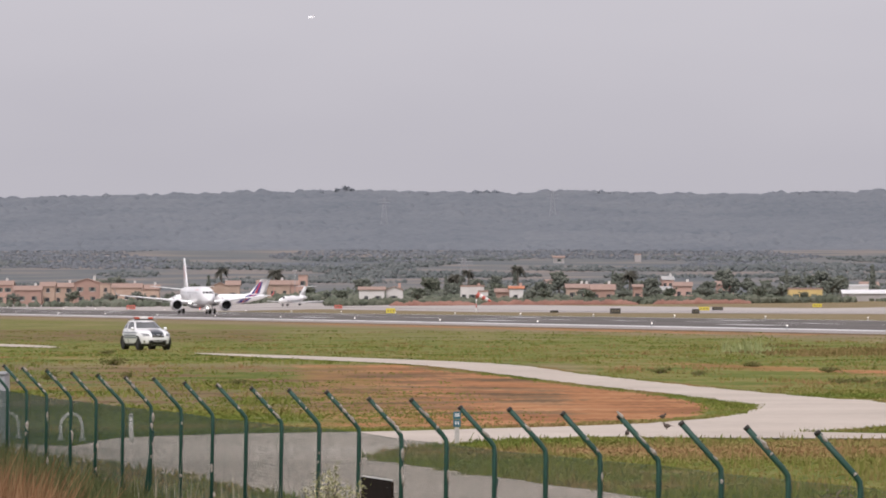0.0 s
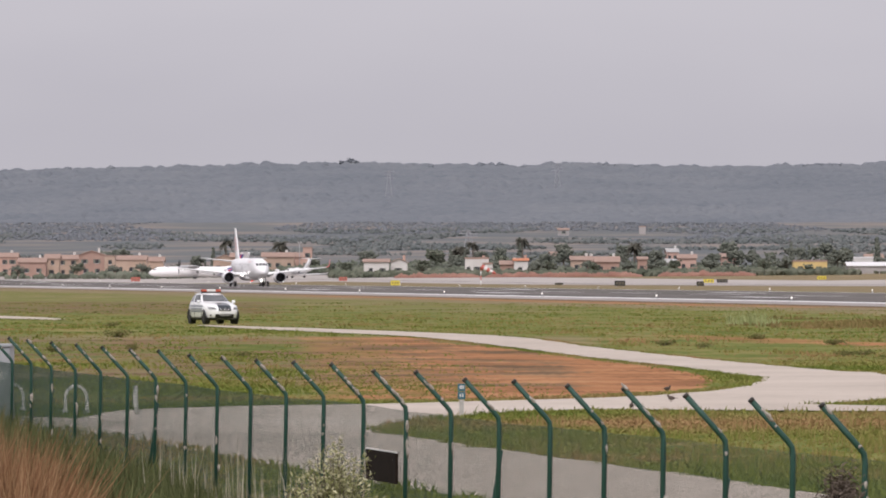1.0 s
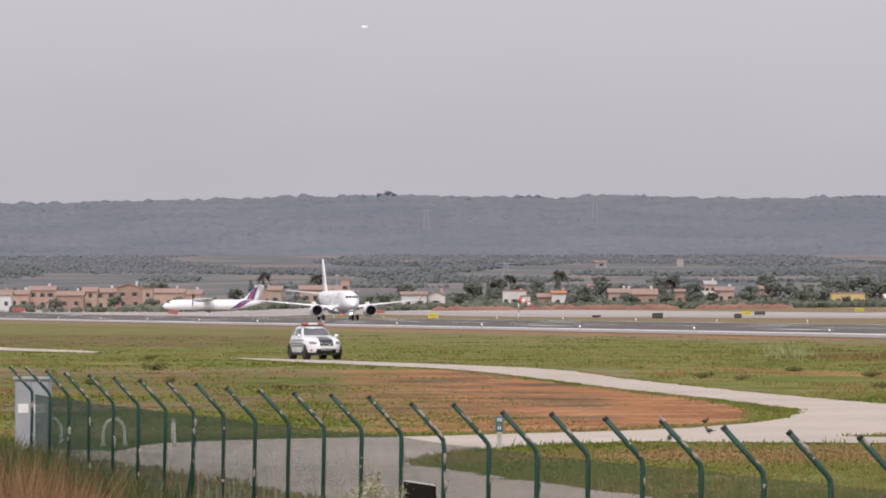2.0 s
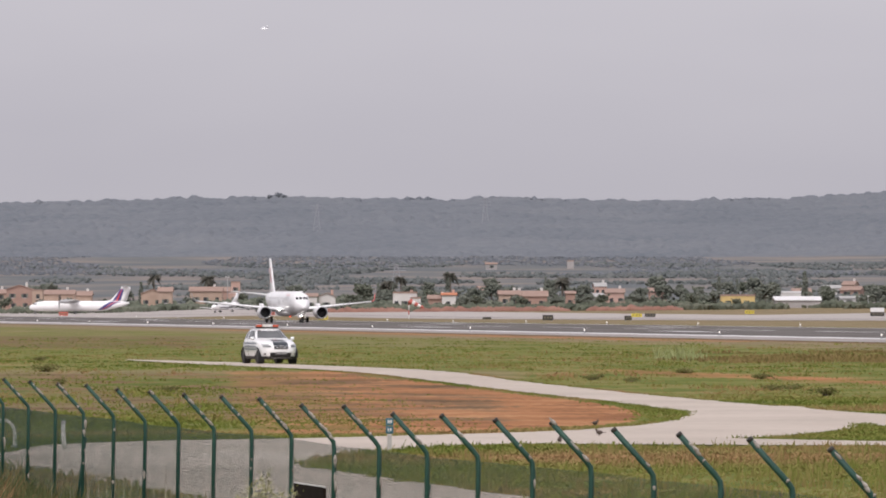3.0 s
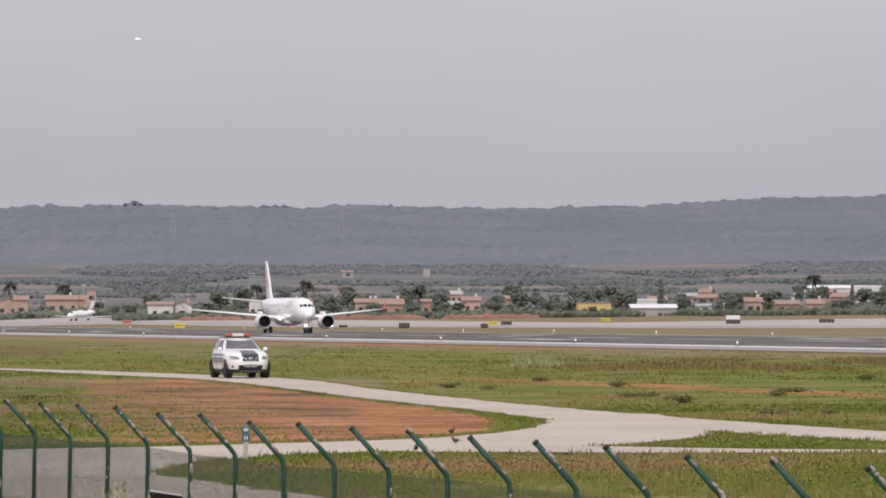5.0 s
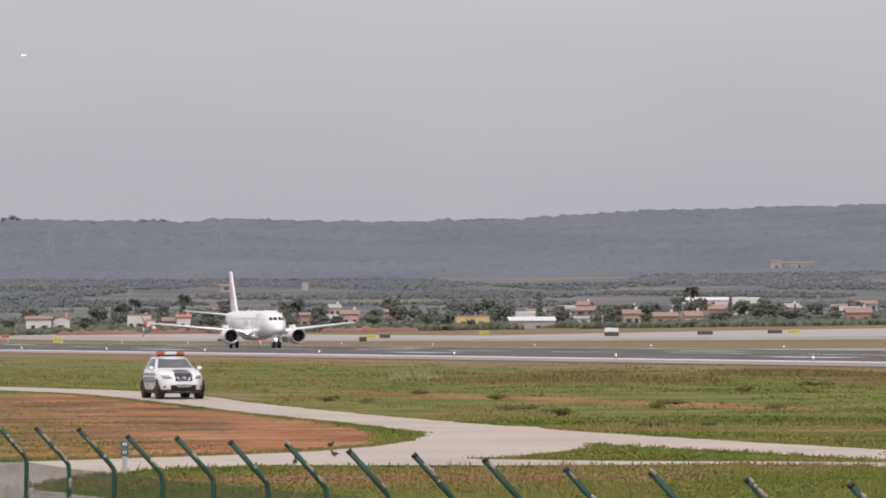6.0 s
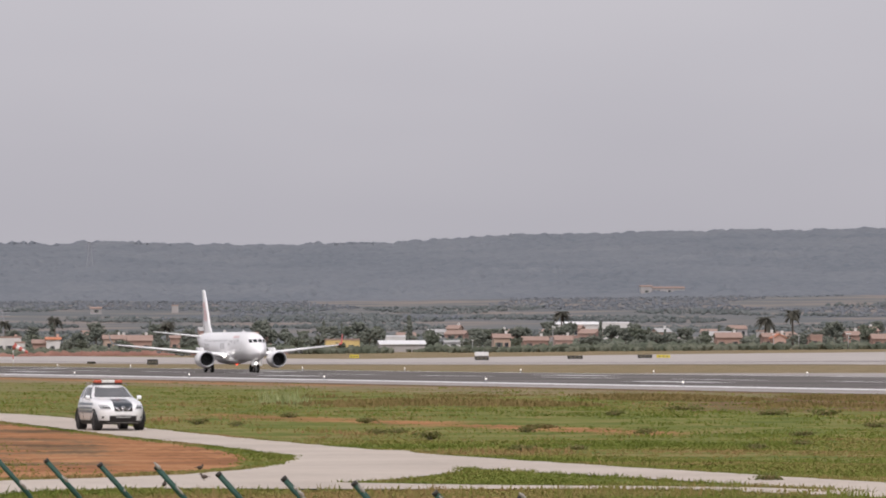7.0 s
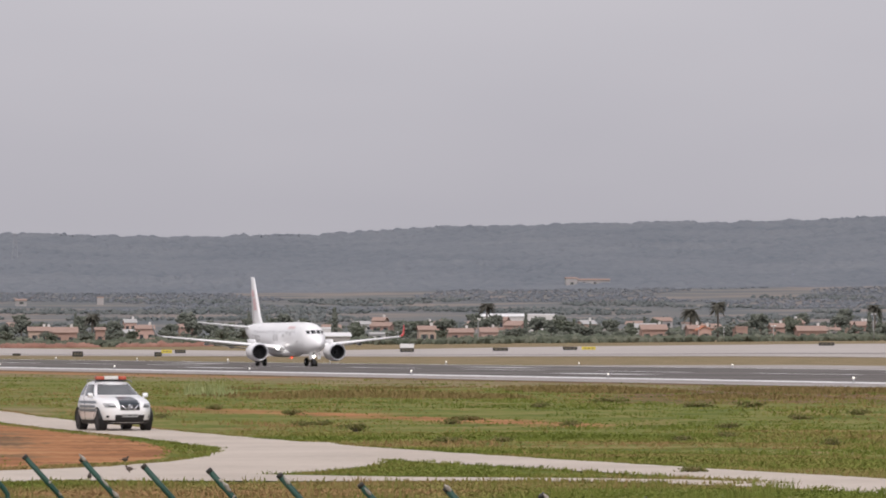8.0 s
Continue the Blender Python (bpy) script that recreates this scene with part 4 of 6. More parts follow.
def patrol_car():
    ob = thing("patrol_car", "white compact crossover patrol car with dark bonnet and red light bar", "car")
    bm = bmesh.new()
    rings(bm, [[shell(s[0], 360 * k / 64) for k in range(64)] for s in SHELL])
    body = part("body", bm, car_white, ob, "glossy white car body", smooth=True)

    def panel(name, mat, label, *args, parent=body, **kw):
        b = bmesh.new()
        shell_patch(b, *args, **kw)
        return part(name, b, mat, parent, label, smooth=True)
    panel("windscreen", car_glass, "grey reflecting windscreen", 1.135, 1.49, -45, 45, nz=6, na=14)
    panel("rear_window", car_glass, "dark rear window", 1.15, 1.45, 145, 215)
    for s in (1, -1):
        panel("front_side_window", car_glass, "dark side window", 1.10, 1.47, s * 57, s * 90)
        panel("rear_side_window", car_glass, "dark side window", 1.12, 1.46, s * 92, s * 122)
        hl = panel("headlight", lamp_lens, "clear swept-back headlight", 0.735, 0.875, s * 12, s * 40, out=0.012, skew=s * 7)
        panel("lamp_core", car_black, "dark lamp housing", 0.765, 0.80, s * 15, s * 32, parent=hl, out=0.018, nz=2, na=3)
        panel("fog_lamp", car_black, "round fog lamp in black trim", 0.41, 0.48, s * 31, s * 38, out=0.012, nz=2, na=4)
        panel("tail_light", bar_red, "red tail light", 0.85, 1.05, s * 132, s * 150, out=0.012)
        panel("door_line", car_black, "door gap", 0.35, 1.10, s * 91, s * 91.6, out=0.006, na=1)
        panel("door_line", car_black, "door gap", 0.35, 1.08, s * 62, s * 62.6, out=0.006, na=1)
        # writing too small to read: plain bars
        for z, a, w in ((0.86, 66, 46), (0.72, 70, 34), (0.60, 68, 40)):
            panel("lettering_bar", side_letters, "dark unreadable lettering on the door", z, z + 0.085, s * a, s * (a + w), out=0.007, nz=1, na=10)
    panel("bonnet_panel", car_navy, "dark wrapped bonnet", 0.82, 1.075, -8.5, 8.5, nz=10, na=8, out=0.010)
    panel("grille", car_black, "black grille", 0.655, 0.815, -7.5, 7.5, nz=4, na=8, out=0.010)
    panel("lower_grille", car_black, "black lower air intake", 0.30, 0.505, -17, 17, nz=4, na=12, out=0.012)
    panel("lower_cladding", car_black, "black plastic cladding round the sills", 0.20, 0.335, 0, 360, nz=3, na=64, out=0.012)
    plate = panel("number_plate", plate_pale, "pale number plate", 0.435, 0.535, -5, 5, nz=1, na=8, out=0.022)
    for k in range(5):
        panel("plate_bar", car_black, "dark plate bar", 0.465, 0.505, -3.9 + 1.65 * k, -2.9 + 1.65 * k, parent=plate, nz=1, na=1, out=0.026)
    # V-shaped chrome and badge
    for s in (1, -1):
        bm = bmesh.new()
        tube(bm, [shell(0.825, s * 6.2, 0.02), shell(0.74, s * 3.0, 0.028), shell(0.675, s * 1.2, 0.03)], 0.028, 6)
        part("grille_trim", bm, chrome, body, "chrome grille trim", smooth=True)
    bm = bmesh.new()
    c = shell(0.755, 0, 0.03)
    tube(bm, [c + Vector((0, 0.07 * math.cos(a), 0.07 * math.sin(a))) for a in np.linspace(0, 2 * math.pi, 17)], 0.012, 6)
    tube(bm, [c + Vector((0, -0.09, 0)), c + Vector((0, 0.09, 0))], 0.016, 6)
    part("badge", bm, chrome, body, "round chrome badge", smooth=True)
    # arches, mirrors, rails
    wheels = []
    for x in (1.33, -1.32):
        for s in (1, -1):
            bm = bmesh.new()
            tube(bm, [(x + 0.372 * math.cos(a), s * 0.868, 0.345 + 0.372 * math.sin(a)) for a in np.linspace(-0.15, math.pi + 0.15, 15)], 0.032, 6)
            part("wheel_arch", bm, car_black, body, "black plastic wheel arch", smooth=True)
            bm = bmesh.new()
            tube(bm, [(x, s * 0.60, 0.35), (x, s * 0.872, 0.35)], 0.352, 24)
            part("wheel_well", bm, car_black, body, "dark wheel well")
            hub = part("wheel", wheel_bm(0.335, 0.235, 28), tyre_rubber, ob, "black tyre on a grey alloy rim", smooth=True, at=pose(x, s * 0.76, 0.335))
            bm = bmesh.new()
            for k in range(5):
                a = 2 * math.pi * k / 5
                u, v = Vector((math.cos(a), 0, math.sin(a))), Vector((-math.sin(a), 0, math.cos(a)))
                pts = [u * 0.05 - v * 0.03, u * 0.21 - v * 0.045, u * 0.21 + v * 0.045, u * 0.05 + v * 0.03]
                rings(bm, [[p + Vector((0, -0.105, 0)) for p in pts], [p + Vector((0, 0.105, 0)) for p in pts]])
            part("rim", bm, alloy, hub, "grey five-spoke alloy rim")
            wheels.append(hub)
    for s in (1, -1):
        bm = bmesh.new()
        rings(bm, [[(0.52 + dx, s * (0.80 + dy), 1.10 + 0.5 * dz) for dx, dz in ((0, -0.1), (0.1, -0.08), (0.12, 0.1), (0.02, 0.2), (-0.03, 0.1))] for dy in (0.04, 0.10, 0.16, 0.18)])
        part("mirror", bm, car_white, body, "white door mirror", smooth=True)
        bm = bmesh.new()
        tube(bm, [(0.0, s * 0.60, 1.53), (-0.15, s * 0.59, 1.60), (-1.2, s * 0.57, 1.61), (-1.4, s * 0.56, 1.56)], 0.018, 6)
        part("roof_rail", bm, alloy, body, "grey roof rail", smooth=True)
    bm = bmesh.new()
    box(bm, -0.62, -0.5, 1.575, -0.28, 0.5, 1.62, bevel=0.012)
    bar = part("light_bar", bm, car_black, ob, "light bar across the roof")
    for y0, y1, mat, lab in ((-0.5, -0.235, bar_red, "red light bar lens"), (-0.23, 0.23, bar_pale, "pale middle of the light bar"), (0.235, 0.5, bar_red, "red light bar lens")):
        bm = bmesh.new()
        box(bm, -0.60, y0, 1.62, -0.30, y1, 1.735, bevel=0.025)
        part("lens", bm, mat, bar, lab, smooth=False)
    bm = bmesh.new()
    tube(bm, [(-1.35, 0.2, 1.56), (-1.5, 0.2, 1.85)], [0.008, 0.004], 5)
    part("aerial", bm, car_black, ob)
    return ob, wheels


patrol_car_ob, car_wheels = patrol_car()


# ---- airfield furniture ----
sign_black = material("sign_black", [(0.015, 0.015, 0.015), (0.035, 0.033, 0.03)], 0.6, scale=3)
sign_yellow = material("sign_yellow", [(0.55, 0.44, 0.03), (0.66, 0.54, 0.06)], 0.5, scale=2)
sign_red = material("sign_red", [(0.40, 0.085, 0.065), (0.50, 0.13, 0.10)], 0.5, scale=2)
sign_white = material("sign_white", [(0.62, 0.61, 0.60), (0.74, 0.73, 0.72)], 0.5, scale=2)
lens_lit = glow("lit_edge_lamp", (1.0, 0.96, 0.88), 0.5)
sign_grey = material("sign_lettering", [(0.10, 0.09, 0.06), (0.16, 0.14, 0.09)], 0.6, scale=3)
mast_grey = material("galvanised", [(0.30, 0.30, 0.30), (0.42, 0.42, 0.42)], 0.5, metal=0.4, scale=2)


def bearing(px, d):
    """x, y at d metres away, px steps of the lens scale to the right of the first line of sight."""
    return d * px / 12200.0, d


def taxi_sign(px, d, w, h, mat, name, label, second=None):
    x, y = bearing(px, d)
    ob = thing(name, label, "sign", pose(x, y, land_at(x, y)), group="airfield signs")
    bm = bmesh.new()
    box(bm, -w / 2, -0.12, 0.25, w / 2, 0.12, 0.25 + h, bevel=0.03)
    board = part("board", bm, mat, ob)
    for k in range(3):
        bm = bmesh.new()
        u = -w * 0.35 + w * 0.28 * k
        box(bm, u, -0.135, 0.25 + h * 0.3, u + w * 0.15, -0.121, 0.25 + h * 0.7)
        part("lettering_bar", bm, sign_grey, board, "unreadable lettering")
    if second:
        bm = bmesh.new()
        box(bm, -w / 2, 0.2, 0.3 + h, w / 2, 0.45, 0.3 + h + second, bevel=0.03)
        part("upper_board", bm, sign_white, ob, "white board behind")
    for u in (-w * 0.35, w * 0.35):
        bm = bmesh.new()
        tube(bm, [(u, 0, -0.1), (u, 0, 0.3)], 0.05, 6)
        part("leg", bm, mast_grey, ob)
        if second:
            bm = bmesh.new()
            tube(bm, [(u, 0.32, -0.1), (u, 0.32, 0.35 + h)], 0.05, 6)
            part("leg", bm, mast_grey, ob)


taxi_sign(305, 1230, 1.9, 0.95, sign_black, "runway_sign", "dark runway board on legs in the grass")
taxi_sign(447, 1230, 1.3, 0.8, sign_black, "runway_sign", "small dark runway board in the grass")
taxi_sign(197, 1330, 1.6, 0.4, sign_black, "runway_sign", "low dark board in the grass")
taxi_sign(888.5, 1330, 2.7, 0.75, sign_black, "runway_sign", "black taxiway board with a white board behind", second=0.8)
taxi_sign(1054.6, 1310, 2.9, 0.62, sign_black, "runway_sign", "long black taxiway board on short legs")
taxi_sign(1178.9, 1290, 2.7, 0.62, sign_black, "runway_sign", "long black taxiway board on short legs")
taxi_sign(1212, 1290, 2.6, 0.55, sign_yellow, "runway_sign", "yellow taxiway board on short legs")
taxi_sign(1638, 1260, 2.9, 0.60, sign_black, "runway_sign", "long black taxiway board on short legs")
taxi_sign(-92.4, 1270, 1.7, 0.85, sign_yellow, "runway_sign", "yellow taxiway board beside the runway")
taxi_sign(462, 1420, 2.2, 0.7, sign_yellow, "runway_sign", "yellow taxiway board on short legs")
taxi_sign(486, 1420, 2.2, 0.7, sign_black, "runway_sign", "dark taxiway board on short legs")
taxi_sign(662, 1500, 2.0, 0.7, sign_yellow, "runway_sign", "yellow taxiway board on short legs")
taxi_sign(-185, 1560, 1.8, 0.8, sign_red, "runway_sign", "red runway holding board")
taxi_sign(-552, 1700, 2.2, 1.0, sign_red, "runway_sign", "red runway holding board")
taxi_sign(-826, 1900, 3.4, 1.1, sign_red, "runway_sign", "red runway holding board")


def edge_light():
    ob = thing("runway_edge_light", "small lit runway edge lamp on a short stem", "lamp", group="runway edge lights")
    bm = bmesh.new()
    lathe(bm, [(0, 0.16), (0.05, 0.14), (0.08, 0.05), (0.3, 0.05)], (0, 0, 0), 8, cap=True)
    bmesh.ops.transform(bm, matrix=pose(0, 0, 0, 0, -90, 0), verts=bm.verts)
    part("stem", bm, mast_grey, ob)
    bm = bmesh.new()
    bmesh.ops.create_uvsphere(bm, u_segments=8, v_segments=6, radius=0.085, matrix=pose(0, 0, 0.36))
    part("lens", bm, lens_lit, ob, "lit glass lens", smooth=True)
    return ob


first_light = None
for p_row in (149.0, 222.0):
    for k in range(26):
        x, y = field(p_row, 330 + 60 * k + (22 if p_row > 200 else 0))
        m = pose(x, y, land_at(x, y) + 0.05)
        if first_light is None:
            first_light = edge_light()
            first_light.matrix_world = m
        else:
            copy_thing(first_light, m)


def windsock():
    x, y = bearing(59, 1420)
    ob = thing("windsock", "red and white striped windsock on a banded pole", "windsock", pose(x, y, land_at(x, y)))
    for k in range(4):
        bm = bmesh.new()
        tube(bm, [(0, 0, k * 0.95), (0, 0, k * 0.95 + 0.95)], 0.12, 8)
        part("pole", bm, sign_white if k % 2 == 0 else sign_red, ob, "banded pole section", smooth=True)
    p0, p1 = Vector((0.1, 0, 3.75)), Vector((3.0, -0.3, 2.35))
    for k in range(5):
        a, b = p0.lerp(p1, k / 5), p0.lerp(p1, (k + 1) / 5)
        bm = bmesh.new()
        tube(bm, [a, b], [0.62 - 0.075 * k, 0.62 - 0.075 * (k + 1)], 12, cap=False)
        part("sleeve_band", bm, sign_red if k % 2 == 0 else sign_white, ob, "cloth band of the sock", smooth=True)


windsock()

# ---- the village ----
wall_tints = {
    "white": material("white_render", [(0.52, 0.50, 0.48), (0.64, 0.62, 0.60)], 0.9, scale=0.4, fine=0.3),
    "tan": material("tan_render", [(0.36, 0.26, 0.20), (0.46, 0.34, 0.265)], 0.9, scale=0.4, fine=0.3),
    "brick": material("red_brown_render", [(0.28, 0.18, 0.145), (0.37, 0.245, 0.20)], 0.9, scale=0.4, fine=0.3),
    "pink": material("pink_render", [(0.42, 0.27, 0.22), (0.52, 0.35, 0.29)], 0.9, scale=0.4, fine=0.3),
    "yellow": material("yellow_render", [(0.55, 0.40, 0.16), (0.65, 0.49, 0.22)], 0.9, scale=0.4, fine=0.3),
    "grey": material("grey_render", [(0.30, 0.28, 0.27), (0.40, 0.38, 0.37)], 0.9, scale=0.4, fine=0.3),
}
roof_tile = material("clay_tiles", [(0.27, 0.185, 0.15), (0.36, 0.25, 0.205)], 0.9, scale=0.6, fine=0.4, fine_scale=8)
roof_orange = material("orange_tiles", [(0.45, 0.17, 0.09), (0.55, 0.23, 0.13)], 0.9, scale=0.6, fine=0.4, fine_scale=8)
roof_grey = material("grey_roof", [(0.33, 0.32, 0.31), (0.45, 0.44, 0.43)], 0.8, scale=0.6, fine=0.4)
roof_white = material("white_roof", [(0.66, 0.65, 0.65), (0.76, 0.75, 0.75)], 0.6, scale=0.6)
window_dark = material("window_dark", [(0.03, 0.032, 0.036), (0.06, 0.062, 0.066)], 0.25, scale=1)
shutter_mat = material("shutters", [(0.10, 0.12, 0.10), (0.16, 0.17, 0.14)], 0.8, scale=1)
HOUSE_LABEL = {"white": "white rendered", "tan": "tan rendered", "brick": "red-brown rendered", "pink": "pale pink rendered", "yellow": "yellow rendered", "grey": "grey rendered"}


def house(px, d, w, h, roof=1.2, tint="tan", top=roof_tile, deep=8.0, storeys=1, n_win=3, turn=0.0, chimney=True, gable_front=False, drop=0.0):
    x, y = bearing(px, d)
    kind = "flat-roofed" if roof == 0 else "tiled"
    ob = thing("house", HOUSE_LABEL[tint] + " " + kind + " house among trees at the village edge", "house", pose(x, y, land_at(x, y) - drop - (0.45 if d < 2000 else 0.0), 0, 0, turn), group="village houses")
    bm = bmesh.new()
    box(bm, -w / 2, 0, -0.6, w / 2, deep, h)
    if roof and gable_front:
        vs = [bm.verts.new(q) for q in ((-w / 2, 0, h), (w / 2, 0, h), (0, 0, h + roof), (-w / 2, deep, h), (w / 2, deep, h), (0, deep, h + roof))]
        bm.faces.new((vs[0], vs[1], vs[2]))
        bm.faces.new((vs[3], vs[5], vs[4]))
    elif roof:
        vs = [bm.verts.new(q) for q in ((-w / 2, 0, h), (-w / 2, deep, h), (-w / 2, deep / 2, h + roof), (w / 2, 0, h), (w / 2, deep, h), (w / 2, deep / 2, h + roof))]
        bm.faces.new((vs[0], vs[2], vs[1]))
        bm.faces.new((vs[3], vs[4], vs[5]))
    wall = part("wall", bm, wall_tints[tint], ob)
    bm = bmesh.new()
    o, t = 0.35, 0.16
    if roof and gable_front:
        for s in (-1, 1):
            a = [(0, -o, h + roof), (s * (w / 2 + o), -o, h - roof * o * 2 / w), (s * (w / 2 + o), deep + o, h - roof * o * 2 / w), (0, deep + o, h + roof)]
            rings(bm, [a, [(q[0], q[1], q[2] + t) for q in a]])
    elif roof:
        for s in (-1, 1):
            e = deep / 2 + s * (deep / 2 + o)
            a = [(-w / 2 - o, deep / 2, h + roof), (-w / 2 - o, e, h - roof * o * 2 / deep), (w / 2 + o, e, h - roof * o * 2 / deep), (w / 2 + o, deep / 2, h + roof)]
            rings(bm, [a, [(q[0], q[1], q[2] + t) for q in a]])
    else:
        for a in ((-w / 2 - 0.1, -0.1, w / 2 + 0.1, 0.2), (-w / 2 - 0.1, deep - 0.2, w / 2 + 0.1, deep + 0.1), (-w / 2 - 0.1, 0.2, -w / 2 + 0.2, deep - 0.2), (w / 2 - 0.2, 0.2, w / 2 + 0.1, deep - 0.2)):
            box(bm, a[0], a[1], h + 0.003, a[2], a[3], h + 0.45)
        box(bm, -w / 2 + 0.2, 0.2, h + 0.003, w / 2 - 0.2, deep - 0.2, h + 0.06)
    r = part("roof", bm, top, ob)
    if chimney:
        bm = bmesh.new()
        box(bm, w * 0.22, deep * 0.5, h, w * 0.22 + 0.7, deep * 0.5 + 0.6, h + roof + 0.9, bevel=0.04)
        part("chimney", bm, wall_tints["white" if tint != "white" else "pink"], r, "rendered chimney")
    rng = random.Random(int(px * 7 + d))
    for st in range(storeys):
        for k in range(n_win):
            cx = -w / 2 + w * (k + 0.5) / n_win + rng.uniform(-0.3, 0.3)
            z0 = 0.9 + st * 2.8 + (h - 2.8 * storeys) * 0.3
            if z0 + 1.2 > h + (roof if gable_front else 0):
                continue
            bm = bmesh.new()
            box(bm, cx - 0.5, -0.03, z0, cx + 0.5, 0.04, z0 + 1.2)
            win = part("window", bm, window_dark, wall, "dark window")
            bm = bmesh.new()
            box(bm, cx - 0.62, -0.10, z0 - 0.12, cx + 0.62, 0.02, z0 - 0.003)
            part("sill", bm, wall_tints["white"], win)
            for s in (-1, 1):
                if rng.random() < 0.5:
                    bm = bmesh.new()
                    box(bm, cx + s * 0.76 - 0.24, -0.06, z0, cx + s * 0.76 + 0.24, -0.004, z0 + 1.2)
                    part("shutter", bm, shutter_mat, win)
    return ob


house(-126, 1800, 6.6, 4.1, 0.7, "white", n_win=2, chimney=False)
house(-86, 1803, 4.4, 4.0, 0.9, "white", n_win=1, gable_front=True)
house(52, 1800, 6.2, 4.7, 0, "white", n_win=3)
house(71, 1797, 2.6, 3.3, 0, "white", n_win=1, chimney=False)
house(109, 1800, 4.6, 3.2, 0.9, "brick", top=roof_tile, n_win=1)
house(130, 1795, 3.6, 4.2, 0.5, "white", top=roof_orange, n_win=1)
house(283, 1820, 6.2, 3.6, 1.3, "brick", n_win=2)
house(345, 1820, 2.4, 4.2, 0.6, "brick", n_win=1, chimney=False)
house(236, 1900, 5.5, 3.6, 1.0, "tan", n_win=2)
house(424, 1900, 5.0, 4.0, 1.0, "pink", n_win=2)
house(436, 1815, 2.8, 1.6, 0, "white", n_win=0, chimney=False)
house(500, 1930, 5.0, 4.2, 0.9, "brick", n_win=2)
house(642, 1780, 8.6, 3.5, 0, "yellow", n_win=2, chimney=False)
house(736, 1840, 5.2, 4.1, 0, "white", top=roof_white, n_win=2, chimney=False)
house(748, 1765, 11.5, 2.4, 0.9, "grey", top=roof_white, n_win=0, chimney=False, deep=12)
house(840, 1860, 5.0, 2.4, 0.5, "white", top=roof_grey, n_win=1, chimney=False)
house(925, 1850, 4.5, 3.6, 1.0, "tan", n_win=2)
house(985, 1830, 6.5, 2.9, 1.0, "brick", n_win=2)
house(1035, 1850, 4.5, 2.8, 1.2, "pink", n_win=1)
house(1330, 1800, 6.5, 3.4, 1.2, "brick", n_win=2)
house(1420, 1800, 3.4, 3.2, 1.0, "pink", top=roof_orange, n_win=1, gable_front=True)
house(1402, 1810, 3.2, 3.4, 1.0, "brick", n_win=1)
house(1486, 1800, 3.1, 3.6, 0, "brick", n_win=1, chimney=False)
house(1552, 1830, 3.4, 3.6, 1.0, "brick", n_win=1)
house(1613, 1790, 7.5, 2.8, 1.2, "brick", n_win=3)
house(1650, 1850, 4.6, 2.6, 0.7, "white", n_win=1)
house(1705, 1860, 3.4, 3.8, 1.0, "brick", n_win=1)
house(1128, 2200, 9, 5.5, 0, "white", top=roof_white, n_win=4, chimney=False)
house(1060, 2300, 14, 4.5, 0.8, "white", top=roof_white, n_win=4, chimney=False)
for px, d, w, h, tint, win in ((-860, 2020, 7, 4.6, "white", 2), (-824, 2050, 5.5, 4.6, "pink", 2), (-785, 2060, 8, 5.8, "pink", 3), (-735, 2030, 8, 4.4, "brick", 2), (-700, 2040, 4.2, 5.5, "tan", 1), (-672, 2060, 6.5, 5.2, "tan", 2),
                               (-630, 2050, 7.5, 6.5, "brick", 2), (-598, 2030, 3, 6.0, "tan", 1), (-560, 2050, 9, 5.0, "tan", 3), (-520, 2080, 6, 4.4, "tan", 2), (-395, 2030, 6.5, 4.6, "tan", 2), (-372, 2020, 4, 5.0, "tan", 1),
                               (-300, 2030, 9.5, 4.4, "tan", 3), (-262, 2040, 6, 4.0, "pink", 2), (-248, 2010, 2.6, 6.6, "pink", 1)):
    house(px, d, w, h, 0.0 if w < 3.1 else 1.2, tint, n_win=win, storeys=2 if h > 5 else 1, gable_front=(px in (-630, -395)), chimney=(w > 5))

# the rest of the village and farms, thinning out towards the hills
rng_far = random.Random(78)
for k in range(30):
    px = rng_far.uniform(-820, 1800) if k < 8 else rng_far.uniform(150, 1800)
    d = rng_far.choice((1900, 1960, 2030, 2100, 2180, 2280)) + rng_far.uniform(-40, 40)
    w = rng_far.uniform(3.5, 6.5)
    house(px, d, w, rng_far.uniform(2.2, 3.6), rng_far.choice((0, 0.9, 1.1, 1.2)), rng_far.choice(("white", "grey", "tan", "pink", "brick", "grey")), n_win=2, chimney=rng_far.random() < 0.4,
          top=rng_far.choice((roof_tile, roof_tile, roof_grey)), turn=rng_far.uniform(-25, 25))

# ---- trees ----
bark = material("bark", [(0.09, 0.07, 0.055), (0.15, 0.12, 0.095)], 0.95, scale=2, fine=0.4)
leaf_olive = material("olive_foliage", [(0.088, 0.100, 0.074), (0.115, 0.128, 0.096), (0.150, 0.158, 0.122)], 0.95, scale=0.3, island=0.55, spec=0.1)
# lightened and greyed: the village haze is in this leaf colour
hazed_leaf_dark = material("hazed_dark_foliage", [(0.100, 0.111, 0.092), (0.145, 0.153, 0.126)], 0.95, scale=0.3, island=0.55, spec=0.1)
hedge_green = material("hedge_foliage", [(0.070, 0.080, 0.058), (0.098, 0.108, 0.078), (0.135, 0.140, 0.105)], 0.95, scale=0.08, island=0.5, spec=0.1)
leaf_palm = material("palm_foliage", [(0.065, 0.063, 0.052), (0.10, 0.095, 0.075)], 0.9, scale=0.5, island=0.5, spec=0.1)
